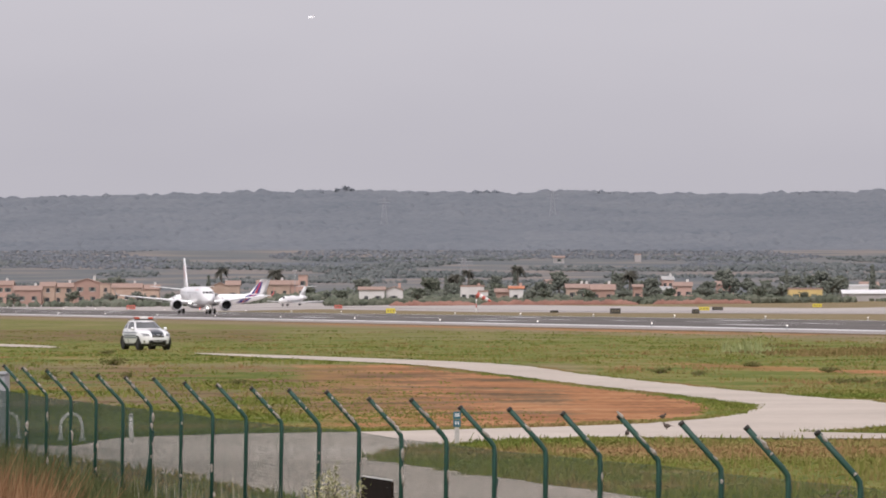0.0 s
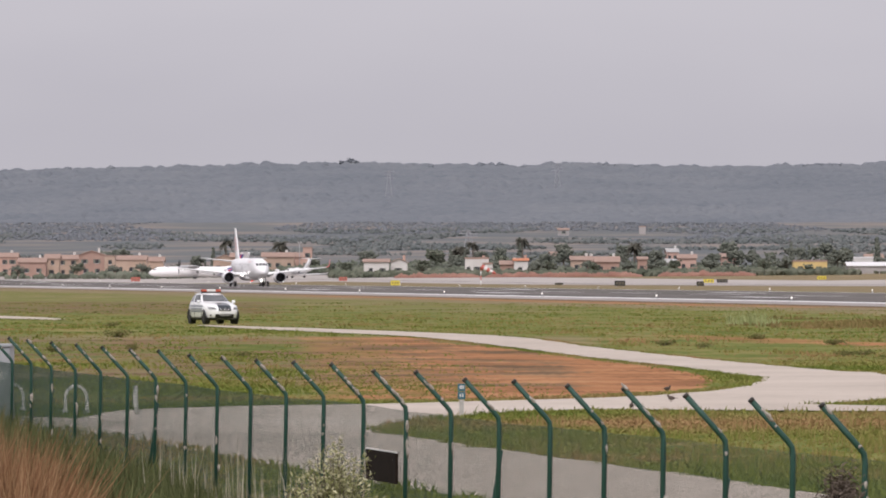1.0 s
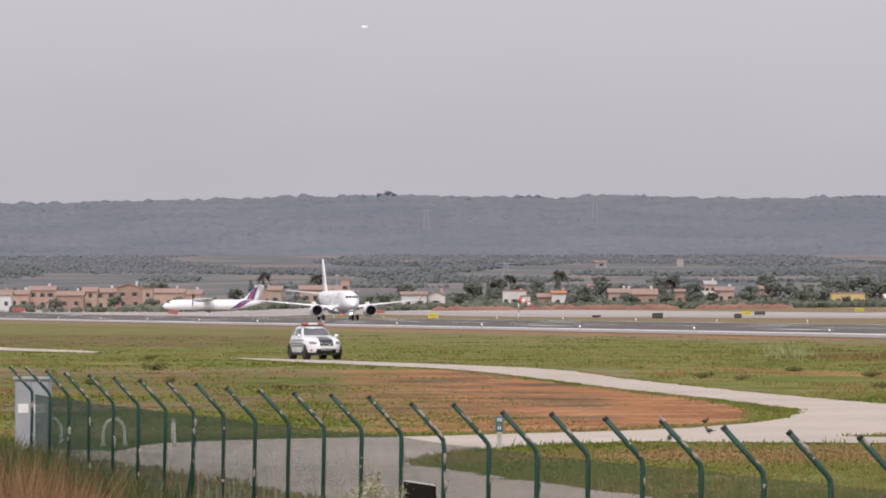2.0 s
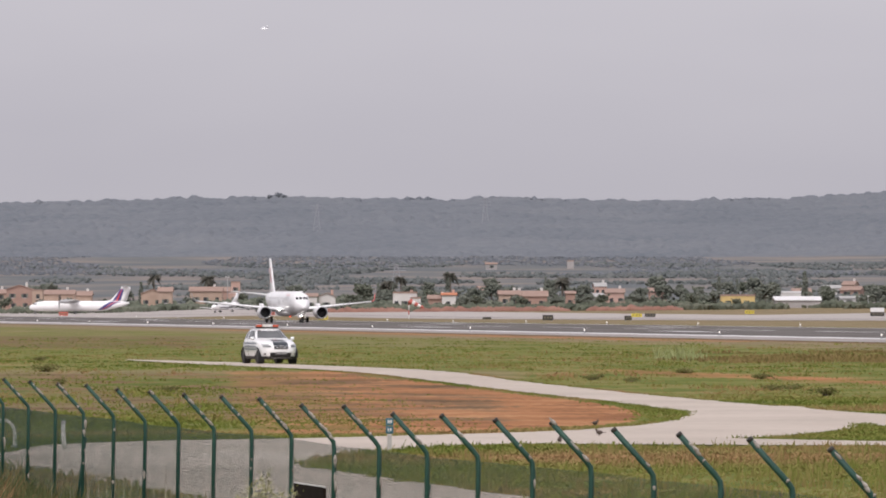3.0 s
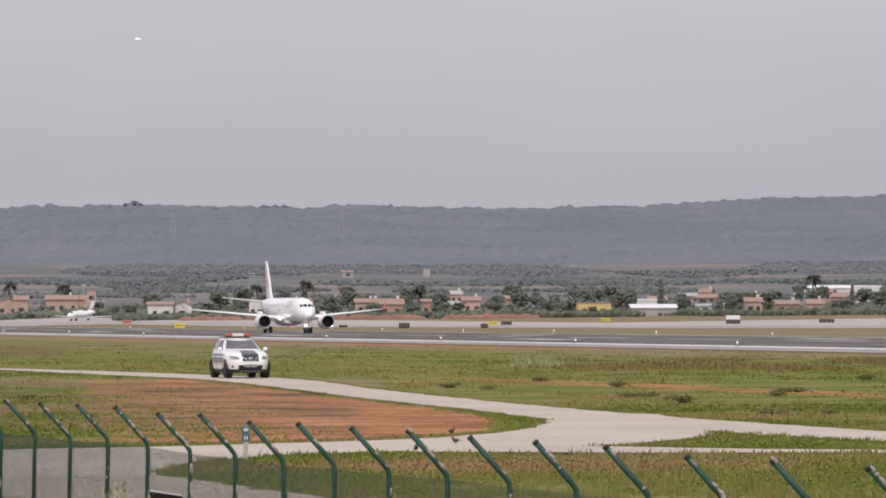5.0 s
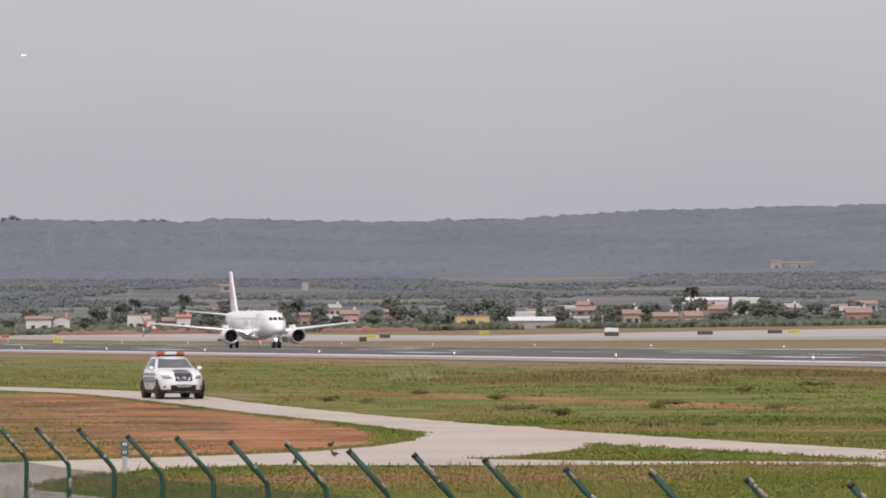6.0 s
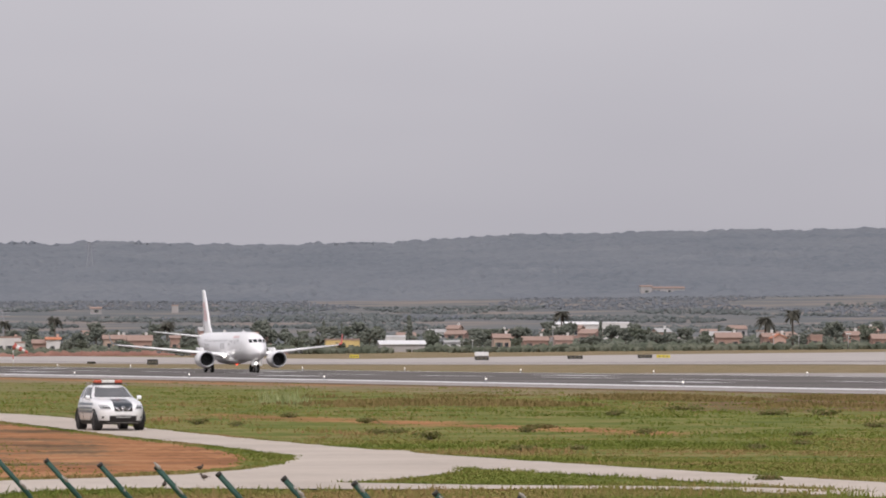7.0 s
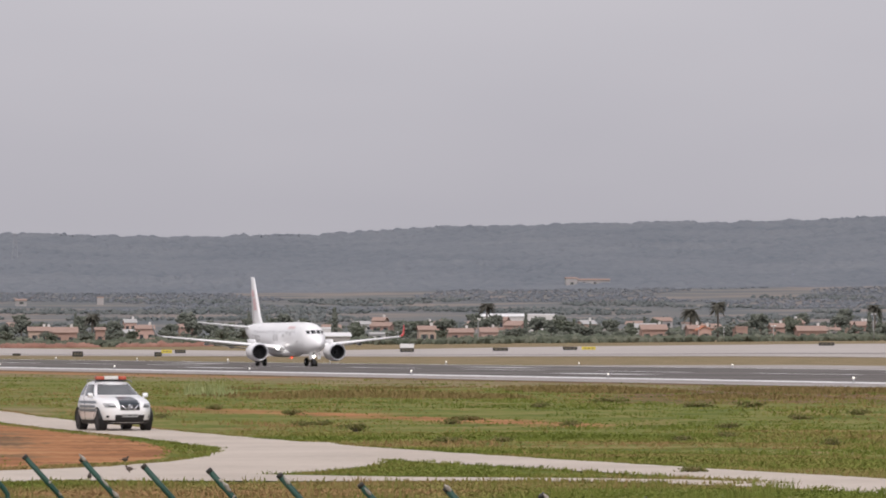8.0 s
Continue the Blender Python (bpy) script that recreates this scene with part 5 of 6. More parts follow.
# far woods: leaf colours blue-greyed with distance, haze painted in
hazed_woods_mid = material("hazed_scattered_trees", [(0.108, 0.121, 0.121), (0.128, 0.140, 0.138), (0.150, 0.157, 0.152)], 0.98, scale=0.006, island=0.5, spec=0.05)
hazed_woods_low = material("hazed_foothill_trees", [(0.142, 0.155, 0.174), (0.160, 0.171, 0.188), (0.180, 0.188, 0.202)], 0.98, scale=0.012, island=0.3, spec=0.05)
hazed_woods_far = material("hill_woods", [(0.126, 0.142, 0.162), (0.158, 0.171, 0.190), (0.188, 0.198, 0.211)], 0.98, scale=0.012, detail=8, fine=0.45, fine_scale=0.16, spec=0.05)

ICO = None


def ico():
    global ICO
    if ICO is None:
        bm = bmesh.new()
        bmesh.ops.create_icosphere(bm, subdivisions=1, radius=1)
        bm.verts.ensure_lookup_table()
        ICO = (np.array([v.co[:] for v in bm.verts]), np.array([[v.index for v in f.verts] for f in bm.faces]))
        bm.free()
    return ICO


def clumps(name, centres, sizes, mat, seed, rough=0.35, flat=0.85, soft=False):
    """A mesh of many small uneven leaf clumps."""
    v, f = ico()
    rng = np.random.default_rng(seed)
    n = len(centres)
    s = np.asarray(sizes)[:, None, None]
    vs = v[None] * (1 + rng.uniform(-rough, rough, (n, len(v), 1))) * s * np.array([1, 1, flat]) + np.asarray(centres)[:, None, :]
    fs = f[None] + (np.arange(n) * len(v))[:, None, None]
    me = bpy.data.meshes.new(name)
    me.from_pydata(vs.reshape(-1, 3).tolist(), [], fs.reshape(-1, 3).tolist())
    me.materials.append(mat)
    me.polygons.foreach_set("use_smooth", [soft] * len(me.polygons))
    return me


def leafy_tree(seed, height, spread, mat, label, slim=False):
    """Tapered trunk, limbs and a crown of many small clumps with gaps."""
    rng = random.Random(seed)
    ob = thing("tree", label, "tree", group="village trees")
    bm = bmesh.new()
    top = height * (0.9 if slim else 0.55)
    tube(bm, [(0, 0, -0.4), (0.1, 0, top * 0.4), (-0.05, 0.1, top)], [0.05 * height * 0.6, 0.035 * height * 0.6, 0.015 * height], 7)
    trunk = part("trunk", bm, bark, ob, smooth=True)
    pts, sz = [], []
    for k in range(9 if not slim else 0):
        a, u = rng.uniform(0, 6.28), rng.uniform(0.5, 0.95)
        e = Vector((math.cos(a) * spread * u * 0.75, math.sin(a) * spread * u * 0.75, height * rng.uniform(0.5, 0.85)))
        bm = bmesh.new()
        tube(bm, [(0, 0, top * rng.uniform(0.45, 0.95)), e * 0.6 + Vector((0, 0, height * 0.2)), e], [0.02 * height * 0.6, 0.012 * height * 0.6, 0.004 * height], 5)
        part("limb", bm, bark, trunk, smooth=True)
        for j in range(16):
            pts.append(e + Vector((rng.gauss(0, spread * 0.24), rng.gauss(0, spread * 0.24), rng.gauss(0, height * 0.085))))
            sz.append(rng.uniform(0.05, 0.10) * height)
    if slim:
        for k in range(110):
            z = height * rng.uniform(0.08, 1.0)
            r = spread * math.sin(min(1, (1.04 - z / height) * 1.5)) * rng.uniform(0.3, 1)
            a = rng.uniform(0, 6.28)
            pts.append(Vector((r * math.cos(a), r * math.sin(a), z)))
            sz.append(rng.uniform(0.03, 0.06) * height)
    crown = new("crown", clumps("crown", pts, sz, mat, seed))
    crown.parent = ob
    return ob


def palm(seed, height, label):
    rng = random.Random(seed)
    ob = thing("palm_tree", label, "palm tree", group="village palms")
    bm = bmesh.new()
    tube(bm, [(0, 0, -0.4), (0.1, 0, height * 0.5), (0.0, 0, height)], [0.32, 0.26, 0.22], 8)
    part("trunk", bm, bark, ob, smooth=True)
    for k in range(34):
        a, lift = rng.uniform(0, 6.28), rng.uniform(-0.7, 1.1)
        L = rng.uniform(2.2, 3.0)
        u = Vector((math.cos(a), math.sin(a), 0))
        side = Vector((-u.y, u.x, 0))
        mid = [Vector((0, 0, height)) + u * L * t + Vector((0, 0, lift * L * t * 0.8 - L * 0.75 * t * t)) for t in (0, 0.35, 0.7, 1.0)]
        bm = bmesh.new()
        wd = (0.08, 0.45, 0.4, 0.05)
        loops = [[m - side * q - Vector((0, 0, q * 0.5)), m + Vector((0, 0, 0.05)), m + side * q - Vector((0, 0, q * 0.5)), m - Vector((0, 0, 0.04))] for m, q in zip(mid, wd)]
        rings(bm, loops)
        part("frond", bm, leaf_palm, ob)
    return ob


def put(proto, px, d, size=1.0, turn=0.0):
    x, y = bearing(px, d)
    m = pose(x, y, land_at(x, y), 0, 0, turn)
    return copy_thing(proto, m @ Matrix.Diagonal((size, size, size, 1)))


protos = [leafy_tree(11, 6.0, 3.0, leaf_olive, "grey-green round-headed tree beside the village houses"), leafy_tree(12, 5.0, 3.4, hazed_leaf_dark, "dark broad bushy tree beside the village houses"),
          leafy_tree(13, 8.0, 3.2, hazed_leaf_dark, "tall dark tree behind the village houses"), leafy_tree(14, 9.0, 1.1, hazed_leaf_dark, "slim dark cypress behind the houses", slim=True)]
ridge_tree = leafy_tree(15, 5.0, 2.4, hazed_woods_far, "rounded tree on the crest of the hills, greyed with painted haze")
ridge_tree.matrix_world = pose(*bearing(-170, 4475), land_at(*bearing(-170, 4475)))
palms = [palm(21, 7.0, "date palm with a bushy head behind the houses"), palm(22, 9.5, "tall date palm with a bushy head")]
spots = [(0, -45, 1775, 0.9), (0, -180, 1790, 0.8), (2, -140, 1900, 1.0), (2, 60, 1930, 0.9), (3, 5, 1920, 0.9), (3, 30, 1930, 0.8), (2, 175, 1900, 0.8), (0, 180, 1790, 0.8), (1, 160, 1770, 0.9),
         (2, 205, 1930, 1.0), (0, 260, 1780, 0.7), (1, 320, 1780, 0.8), (1, 370, 1790, 0.9), (0, 400, 1780, 0.8), (2, 470, 1880, 0.8), (1, 460, 1780, 1.0), (2, 540, 1860, 0.8), (0, 560, 1775, 0.8), (1, 600, 1800, 1.1), (0, 640, 1750, 0.55),
         (2, 690, 1800, 1.0), (2, 704, 1815, 0.9), (0, 800, 1830, 0.9), (1, 870, 1800, 0.9), (2, 885, 1880, 0.8), (0, 950, 1800, 0.7), (2, 1010, 1900, 0.9), (1, 1080, 1790, 1.0), (3, 1100, 1900, 1.0), (2, 1145, 1880, 0.9), (0, 1170, 1850, 1.2),
         (1, 1200, 1840, 1.1), (2, 1250, 1880, 0.9), (0, 1290, 1790, 0.8), (1, 1360, 1780, 0.7), (1, 1455, 1790, 1.0), (2, 1520, 1860, 1.1), (0, 1580, 1820, 1.0), (2, 1660, 1900, 1.0), (1, 1690, 1800, 0.9), (3, 1715, 1800, 1.0),
         (2, -610, 2100, 1.2), (2, -575, 2110, 1.3), (1, -590, 2010, 0.9), (0, -655, 2010, 0.9), (1, -540, 2015, 1.0), (3, -415, 2090, 1.1), (2, -440, 2100, 0.9), (1, -330, 2010, 0.8), (0, -235, 1990, 0.8), (1, -760, 2000, 0.9), (2, -800, 2110, 0.9),
         (1, -480, 2010, 0.9), (1, 250, 1860, 0.8), (0, 290, 1910, 1.0), (2, 350, 1930, 0.8), (1, 1750, 1790, 1.1), (2, 1120, 1960, 1.0)]
rng_turn = random.Random(9)
for k, px, d, size in spots:
    put(protos[k], px, d, size * 0.78, rng_turn.uniform(0, 360))
for k, px, d, size in ((0, -295, 2070, 1.15), (1, -392, 2130, 0.95), (0, 1395, 1830, 1.1), (1, 1443, 1830, 1.0), (1, 45, 1960, 0.8), (0, 20, 1980, 0.9), (0, 205, 1960, 0.8), (1, 133, 1960, 0.9), (1, 1725, 1840, 0.9)):
    put(palms[k], px, d, size, rng_turn.uniform(0, 360))
for k in range(90):
    put(protos[rng_turn.choice((0, 0, 1, 2, 2, 3))], rng_turn.uniform(-30, 1800), rng_turn.uniform(1850, 2350), rng_turn.uniform(0.4, 0.85), rng_turn.uniform(0, 360))
for px, size in ((-186, 0.8), (-160, 0.7), (192, 0.4), (285, 0.35), (-150, 0.35)):
    put(ridge_tree, px, 4470, size, rng_turn.uniform(0, 360))
for k, ob in enumerate(protos):
    x, y = bearing(-20 + 260 * k, 1990)
    ob.matrix_world = pose(x, y, land_at(x, y))
for k, ob in enumerate(palms):
    x, y = bearing(330 + 700 * k, 2000)
    ob.matrix_world = pose(x, y, land_at(x, y))


def woods(name, label, n, d0, d1, size, mat, seed, az=(-0.075, 0.155), clear=0.0, patch=0.004, flat=None, tall=0.0):
    rng = np.random.default_rng(seed)
    a = rng.uniform(az[0], az[1], n)
    d = rng.uniform(d0, d1, n)
    x, y = d * a, d
    if clear:
        keep = np.array([noise.noise((u * patch, v * patch * 0.35, seed)) for u, v in zip(x, y)]) > clear
        x, y, d = x[keep], y[keep], d[keep]
    s = rng.uniform(size[0], size[1], len(x))
    flat = flat or (0.8 if d0 < 2900 else 0.45)
    z = land(x, y) + s * 0.55 * flat
    if tall:
        heap = np.array([noise.noise((u * 0.11, v * 0.03, seed + 5.0)) for u, v in zip(x, y)])
        z = z + tall * np.clip(heap * 2.2 + 0.25, 0, 1) * rng.uniform(0, 1, len(x))
    ob = new(name, clumps(name, np.stack([x, y, z], 1), s, mat, seed, flat=flat, soft=d0 > 2900))
    return tagged(ob, label, "trees", kind="stuff")


def crowns(x, y, wx, wy, seed):
    """Height, 0 to 1, of a closed canopy of domed crowns, each in its own cell."""
    rng = np.random.default_rng(seed)
    jit = rng.uniform(0, 1, (64, 64, 4))
    cx, cy = np.floor(x / wx).astype(int), np.floor(y / wy).astype(int)
    best = np.zeros_like(x)
    for dx in (-1, 0, 1):
        for dy in (-1, 0, 1):
            j = jit[((cx + dx) * 7 + (cy + dy) * 13) % 64, ((cy + dy) * 5 + (cx + dx) * 3) % 64]
            u, v = x / wx - (cx + dx + j[..., 0]), y / wy - (cy + dy + j[..., 1])
            r2 = (u * u + v * v) / (0.45 + 0.45 * j[..., 2]) ** 2
            best = np.maximum(best, np.sqrt(np.clip(1 - r2, 0, 1)) * (0.35 + 0.65 * j[..., 3] ** 2))
    return best


def canopy(name, label, d0, d1, step, az_step, height, wx, wy, mat, seed, az=(-0.08, 0.165)):
    """Dense woods as one uneven roof of crowns laid over the hillside."""
    a, d = np.meshgrid(np.arange(az[0], az[1], az_step), np.arange(d0, d1, step))
    x, y = a * d, d
    rise = ramp(d, d0, d0 + 60) * (1 - ramp(d, d1 - 40, d1))
    z = land(x, y) - 0.4 + (0.4 + height * crowns(x, y, wx, wy, seed) * (0.75 + 0.25 * np.sin(x * 0.021 + 1) * np.sin(x * 0.0083 + y * 0.011))) * rise
    n = a.shape[1]
    i = (np.arange(a.shape[0] - 1)[:, None] * n + np.arange(n - 1)[None]).ravel()
    me = bpy.data.meshes.new(name)
    me.from_pydata(np.stack([x.ravel(), y.ravel(), z.ravel()], 1).tolist(), [], np.stack([i, i + 1, i + n + 1, i + n], 1).tolist())
    me.materials.append(mat)
    me.polygons.foreach_set("use_smooth", [True] * len(me.polygons))
    return tagged(new(name, me), label, "trees", kind="stuff")


woods("hedge", "low dark hedge and scrub along the airfield's edge", 3500, 1700, 1790, (0.5, 1.45), hedge_green, 31, az=(-0.017, 0.155), clear=-0.16, patch=0.05)
woods("thicket", "dark bushy thickets and young trees round the houses", 7800, 1812, 2000, (0.25, 0.7), hazed_leaf_dark, 37, az=(-0.017, 0.155), clear=-0.08, patch=0.03, tall=3.8)
woods("scrub", "grey-green scrub and small trees between the houses", 3600, 1790, 2150, (0.6, 1.6), leaf_olive, 32, az=(-0.017, 0.155), clear=-0.12, patch=0.02)
woods("scrub", "grey-green scrub and small trees round the far houses", 1300, 1905, 2150, (0.6, 1.7), leaf_olive, 38, az=(-0.078, -0.017), clear=-0.12, patch=0.02)
woods("orchard", "scattered trees on the plain below the hills", 26000, 2100, 3350, (0.4, 1.25), hazed_woods_mid, 33, clear=0.06, patch=0.016)
woods("lower_woods", "woods at the foot of the hills, haze painted into their colour", 16000, 2950, 3760, (0.5, 1.3), hazed_woods_low, 34, clear=-0.1, patch=0.007)
canopy("hill_woods", "dense evergreen woods on the hillside", 3600, 4560, 3.2, 0.0004, 4.2, 6.5, 11.0, hazed_woods_far, 35)
woods("ridge_trees", "rounded trees along the crest of the hills", 420, 4470, 4520, (1.2, 3.0), hazed_woods_far, 36, clear=0.05, patch=0.02, flat=0.75)

# red earth bank and low boundary wall before the houses
earth_bank = material("earth_bank", [(0.17, 0.085, 0.066), (0.25, 0.125, 0.092), (0.30, 0.17, 0.13)], 0.95, scale=0.25, fine=0.4)


def bank(px0, px1, d, h, seed):
    rng = random.Random(seed)
    n = max(6, int((px1 - px0) / 2.0))
    loops = []
    for k in range(n + 1):
        x, y = bearing(px0 + (px1 - px0) * k / n, d)
        z = land_at(x, y)
        hh = h * (0.6 + 0.25 * rng.random() + 0.5 * noise.noise((k * 0.11, seed, 0.0))) * min(1, 0.3 + k / 12, 0.3 + (n - k) / 12)
        loops.append([(x, y - 2.5, z - 0.2), (x, y - 1.2, z + hh * 0.7), (x, y, z + hh), (x, y + 1.5, z + hh * 0.8), (x, y + 3, z - 0.2)])
    bm = bmesh.new()
    rings(bm, loops)
    tagged(new("earth_bank", mesh_of("earth_bank", bm, earth_bank, smooth=True)), "red-brown bare earth bank in front of the houses", "bank", kind="structure")


bank(-95, 60, 1695, 1.5, 1)
bank(66, 345, 1695, 1.5, 3)
bank(372, 545, 1695, 1.45, 5)
pylon_grey = material("pylon_steel", [(0.26, 0.26, 0.275), (0.32, 0.32, 0.335)], 0.6, scale=0.1)


def pylon(px, d, h):
    """A lattice mast on the hillside."""
    x, y = bearing(px, d)
    ob = thing("pylon", "slender grey lattice power pylon on the wooded slope", "pylon", pose(x, y, land_at(x, y)), group="pylons")
    for sx in (-1, 1):
        for sy in (-1, 1):
            bm = bmesh.new()
            tube(bm, [(sx * 2.2, sy * 2.2, -1), (sx * 0.4, sy * 0.4, h)], 0.11, 5)
            part("leg", bm, pylon_grey, ob)
    for k in range(3):
        bm = bmesh.new()
        z = h * (0.72 + 0.11 * k)
        tube(bm, [(-3.4, 0, z), (3.4, 0, z)], 0.11, 5)
        part("cross_arm", bm, pylon_grey, ob)
    for k in range(6):
        bm = bmesh.new()
        r0, r1 = 2.2 - 1.8 * k / 6, 2.2 - 1.8 * (k + 1) / 6
        for s in (-1, 1):
            tube(bm, [(-s * r0, -r0, h * k / 6), (s * r1, -r1, h * (k + 1) / 6)], 0.07, 4)
        part("brace", bm, pylon_grey, ob)


def light_mast(px, d, h, heads):
    """A slender pole with pale heads at the airfield's edge: lamp masts and one antenna mast."""
    x, y = bearing(px, d)
    ob = thing("light_mast", "slender grey mast standing before the village trees", "lamp mast", pose(x, y, land_at(x, y)), group="lamp masts")
    bm = bmesh.new()
    tube(bm, [(0, 0, -0.3), (0, 0, h * 0.5), (0, 0, h)], [0.11, 0.09, 0.06], 8)
    part("pole", bm, mast_grey, ob, smooth=True)
    for k in range(heads):
        bm = bmesh.new()
        u = (k - (heads - 1) / 2) * 0.7
        box(bm, u - 0.28, -0.2, h - 0.05, u + 0.28, 0.2, h + 0.16, bevel=0.04)
        part("lamp_head", bm, sign_white, ob, "pale head on the mast")
    if heads > 1:
        bm = bmesh.new()
        tube(bm, [(-0.6, 0, h - 0.1), (0.6, 0, h - 0.1)], 0.05, 6)
        part("cross_arm", bm, mast_grey, ob)


# the last, at -262, is the antenna mast, built from the lamp mast's parts
for px, d, h, heads in ((1015, 1705, 6.2, 1), (1454, 1705, 3.6, 1), (1543, 1705, 3.8, 2), (1409, 1705, 3.8, 1), (1723, 1705, 6.6, 2), (872, 1705, 3.0, 1), (-262, 2000, 8.4, 2)):
    light_mast(px, d, h, heads)
house(1222, 3690, 17, 3.4, 0.7, "grey", top=roof_tile, n_win=3, deep=10, chimney=False)
house(1182, 3680, 6, 4.8, 0.6, "grey", n_win=1, deep=8, chimney=False)
house(205, 3150, 5, 2.6, 0.7, "grey", n_win=1, chimney=False)
house(345, 3200, 3, 3.4, 0.0, "grey", n_win=0, chimney=False)

pylon(-104, 3950, 17)
pylon(194, 4050, 17)
pylon(37, 2600, 9)


# ---- small things by the roads and the fence ----
hoop_white = material("white_paint_worn", [(0.45, 0.44, 0.42), (0.70, 0.69, 0.67)], 0.7, scale=8, fine=0.5, fine_scale=40)
cabinet_grey = material("cabinet_grey", [(0.26, 0.27, 0.29), (0.33, 0.34, 0.36)], 0.6, scale=2)
plate_dark = material("dark_plate", [(0.010, 0.007, 0.006), (0.022, 0.015, 0.012)], 0.9, scale=4, fine=0.4, spec=0.1)
sign_teal = material("teal_sign", [(0.014, 0.085, 0.115), (0.022, 0.12, 0.16)], 0.4, scale=4)
stone_pale = material("pale_concrete", [(0.34, 0.33, 0.31), (0.46, 0.44, 0.42)], 0.9, scale=5)
feathers = material("brown_feathers", [(0.05, 0.035, 0.028), (0.10, 0.075, 0.06)], 0.9, scale=20)


def distance_sign():
    x, y = bearing(25, 136)
    ob = thing("distance_marker", "small teal marker plates on a pale post beside the road", "sign", pose(x, y, land_at(x, y)))
    bm = bmesh.new()
    box(bm, -0.045, -0.03, -0.1, 0.045, 0.03, 0.36, bevel=0.008)
    part("post", bm, stone_pale, ob, "pale concrete post")
    for k, z in enumerate((0.37, 0.53)):
        bm = bmesh.new()
        box(bm, -0.075, -0.015, z, 0.075, 0.015, z + 0.145, bevel=0.006)
        plate = part("plate", bm, sign_teal, ob, "teal marker plate")
        for u in ((-0.035, 0.012) if k == 0 else (-0.04, -0.008, 0.024)):
            bm = bmesh.new()
            box(bm, u, -0.019, z + 0.045, u + 0.022, -0.0155, z + 0.11)
            part("lettering_bar", bm, sign_white, plate, "white unreadable character")


distance_sign()


def hoop(px, d, w, h, label):
    x, y = bearing(px, d)
    ob = thing("pipe_hoop", label, "pipe", pose(x, y, land_at(x, y), 0, 0, 12), group="white pipe hoops")
    bm = bmesh.new()
    pts = [(-w / 2, 0, -0.1), (-w / 2, 0, h * 0.55)] + [(-w / 2 * math.cos(a), 0, h * 0.55 + h * 0.45 * math.sin(a)) for a in np.linspace(0.3, math.pi - 0.3, 7)] + [(w / 2, 0, h * 0.55), (w / 2, 0, -0.1)]
    tube(bm, pts, 0.035, 8)
    part("pipe", bm, hoop_white, ob, "bent white pipe", smooth=True)
    for s in (-1, 1):
        bm = bmesh.new()
        tube(bm, [(s * w / 2, 0, 0.02), (s * w / 2, 0, 0.09)], 0.065, 8)
        part("collar", bm, mast_grey, ob, smooth=True)


hoop(-657, 139, 0.44, 0.58, "bent white pipe hoop standing in the grass")
hoop(-766, 141, 0.36, 0.56, "bent white pipe hoop standing in the grass")


def white_post():
    x, y = bearing(-549, 137)
    ob = thing("marker_post", "short white post with flaking paint at the road edge", "post", pose(x, y, land_at(x, y), 4, -6, 0))
    bm = bmesh.new()
    tube(bm, [(0, 0, -0.1), (0, 0, 0.3), (0.03, 0, 0.56)], [0.05, 0.045, 0.04], 8)
    part("shaft", bm, hoop_white, ob, smooth=True)
    bm = bmesh.new()
    tube(bm, [(0.03, 0, 0.56), (0.035, 0, 0.62)], [0.06, 0.03], 8)
    part("cap", bm, mast_grey, ob, smooth=True)


white_post()


def cabinet():
    x, y = bearing(-803, 130)
    ob = thing("utility_cabinet", "grey steel utility cabinet with pale plates beyond the fence", "cabinet", pose(x, y, land_at(x, y), 0, 0, -8))
    bm = bmesh.new()
    box(bm, -0.32, 0, -0.1, 0.32, 0.4, 1.62, bevel=0.02)
    body = part("body", bm, cabinet_grey, ob)
    bm = bmesh.new()
    box(bm, -0.36, -0.04, 1.62, 0.36, 0.44, 1.68, bevel=0.015)
    part("lid", bm, cabinet_grey, ob)
    for s in (-1, 1):
        bm = bmesh.new()
        box(bm, s * 0.155 - 0.145, -0.02, 0.05, s * 0.155 + 0.145, -0.002, 1.58, bevel=0.006)
        door = part("door", bm, cabinet_grey, body, "grey steel door")
        bm = bmesh.new()
        box(bm, s * 0.155 - 0.10, -0.03, 1.0, s * 0.155 + 0.10, -0.0205, 1.17)
        part("plate", bm, sign_white, door, "pale plate")


cabinet()


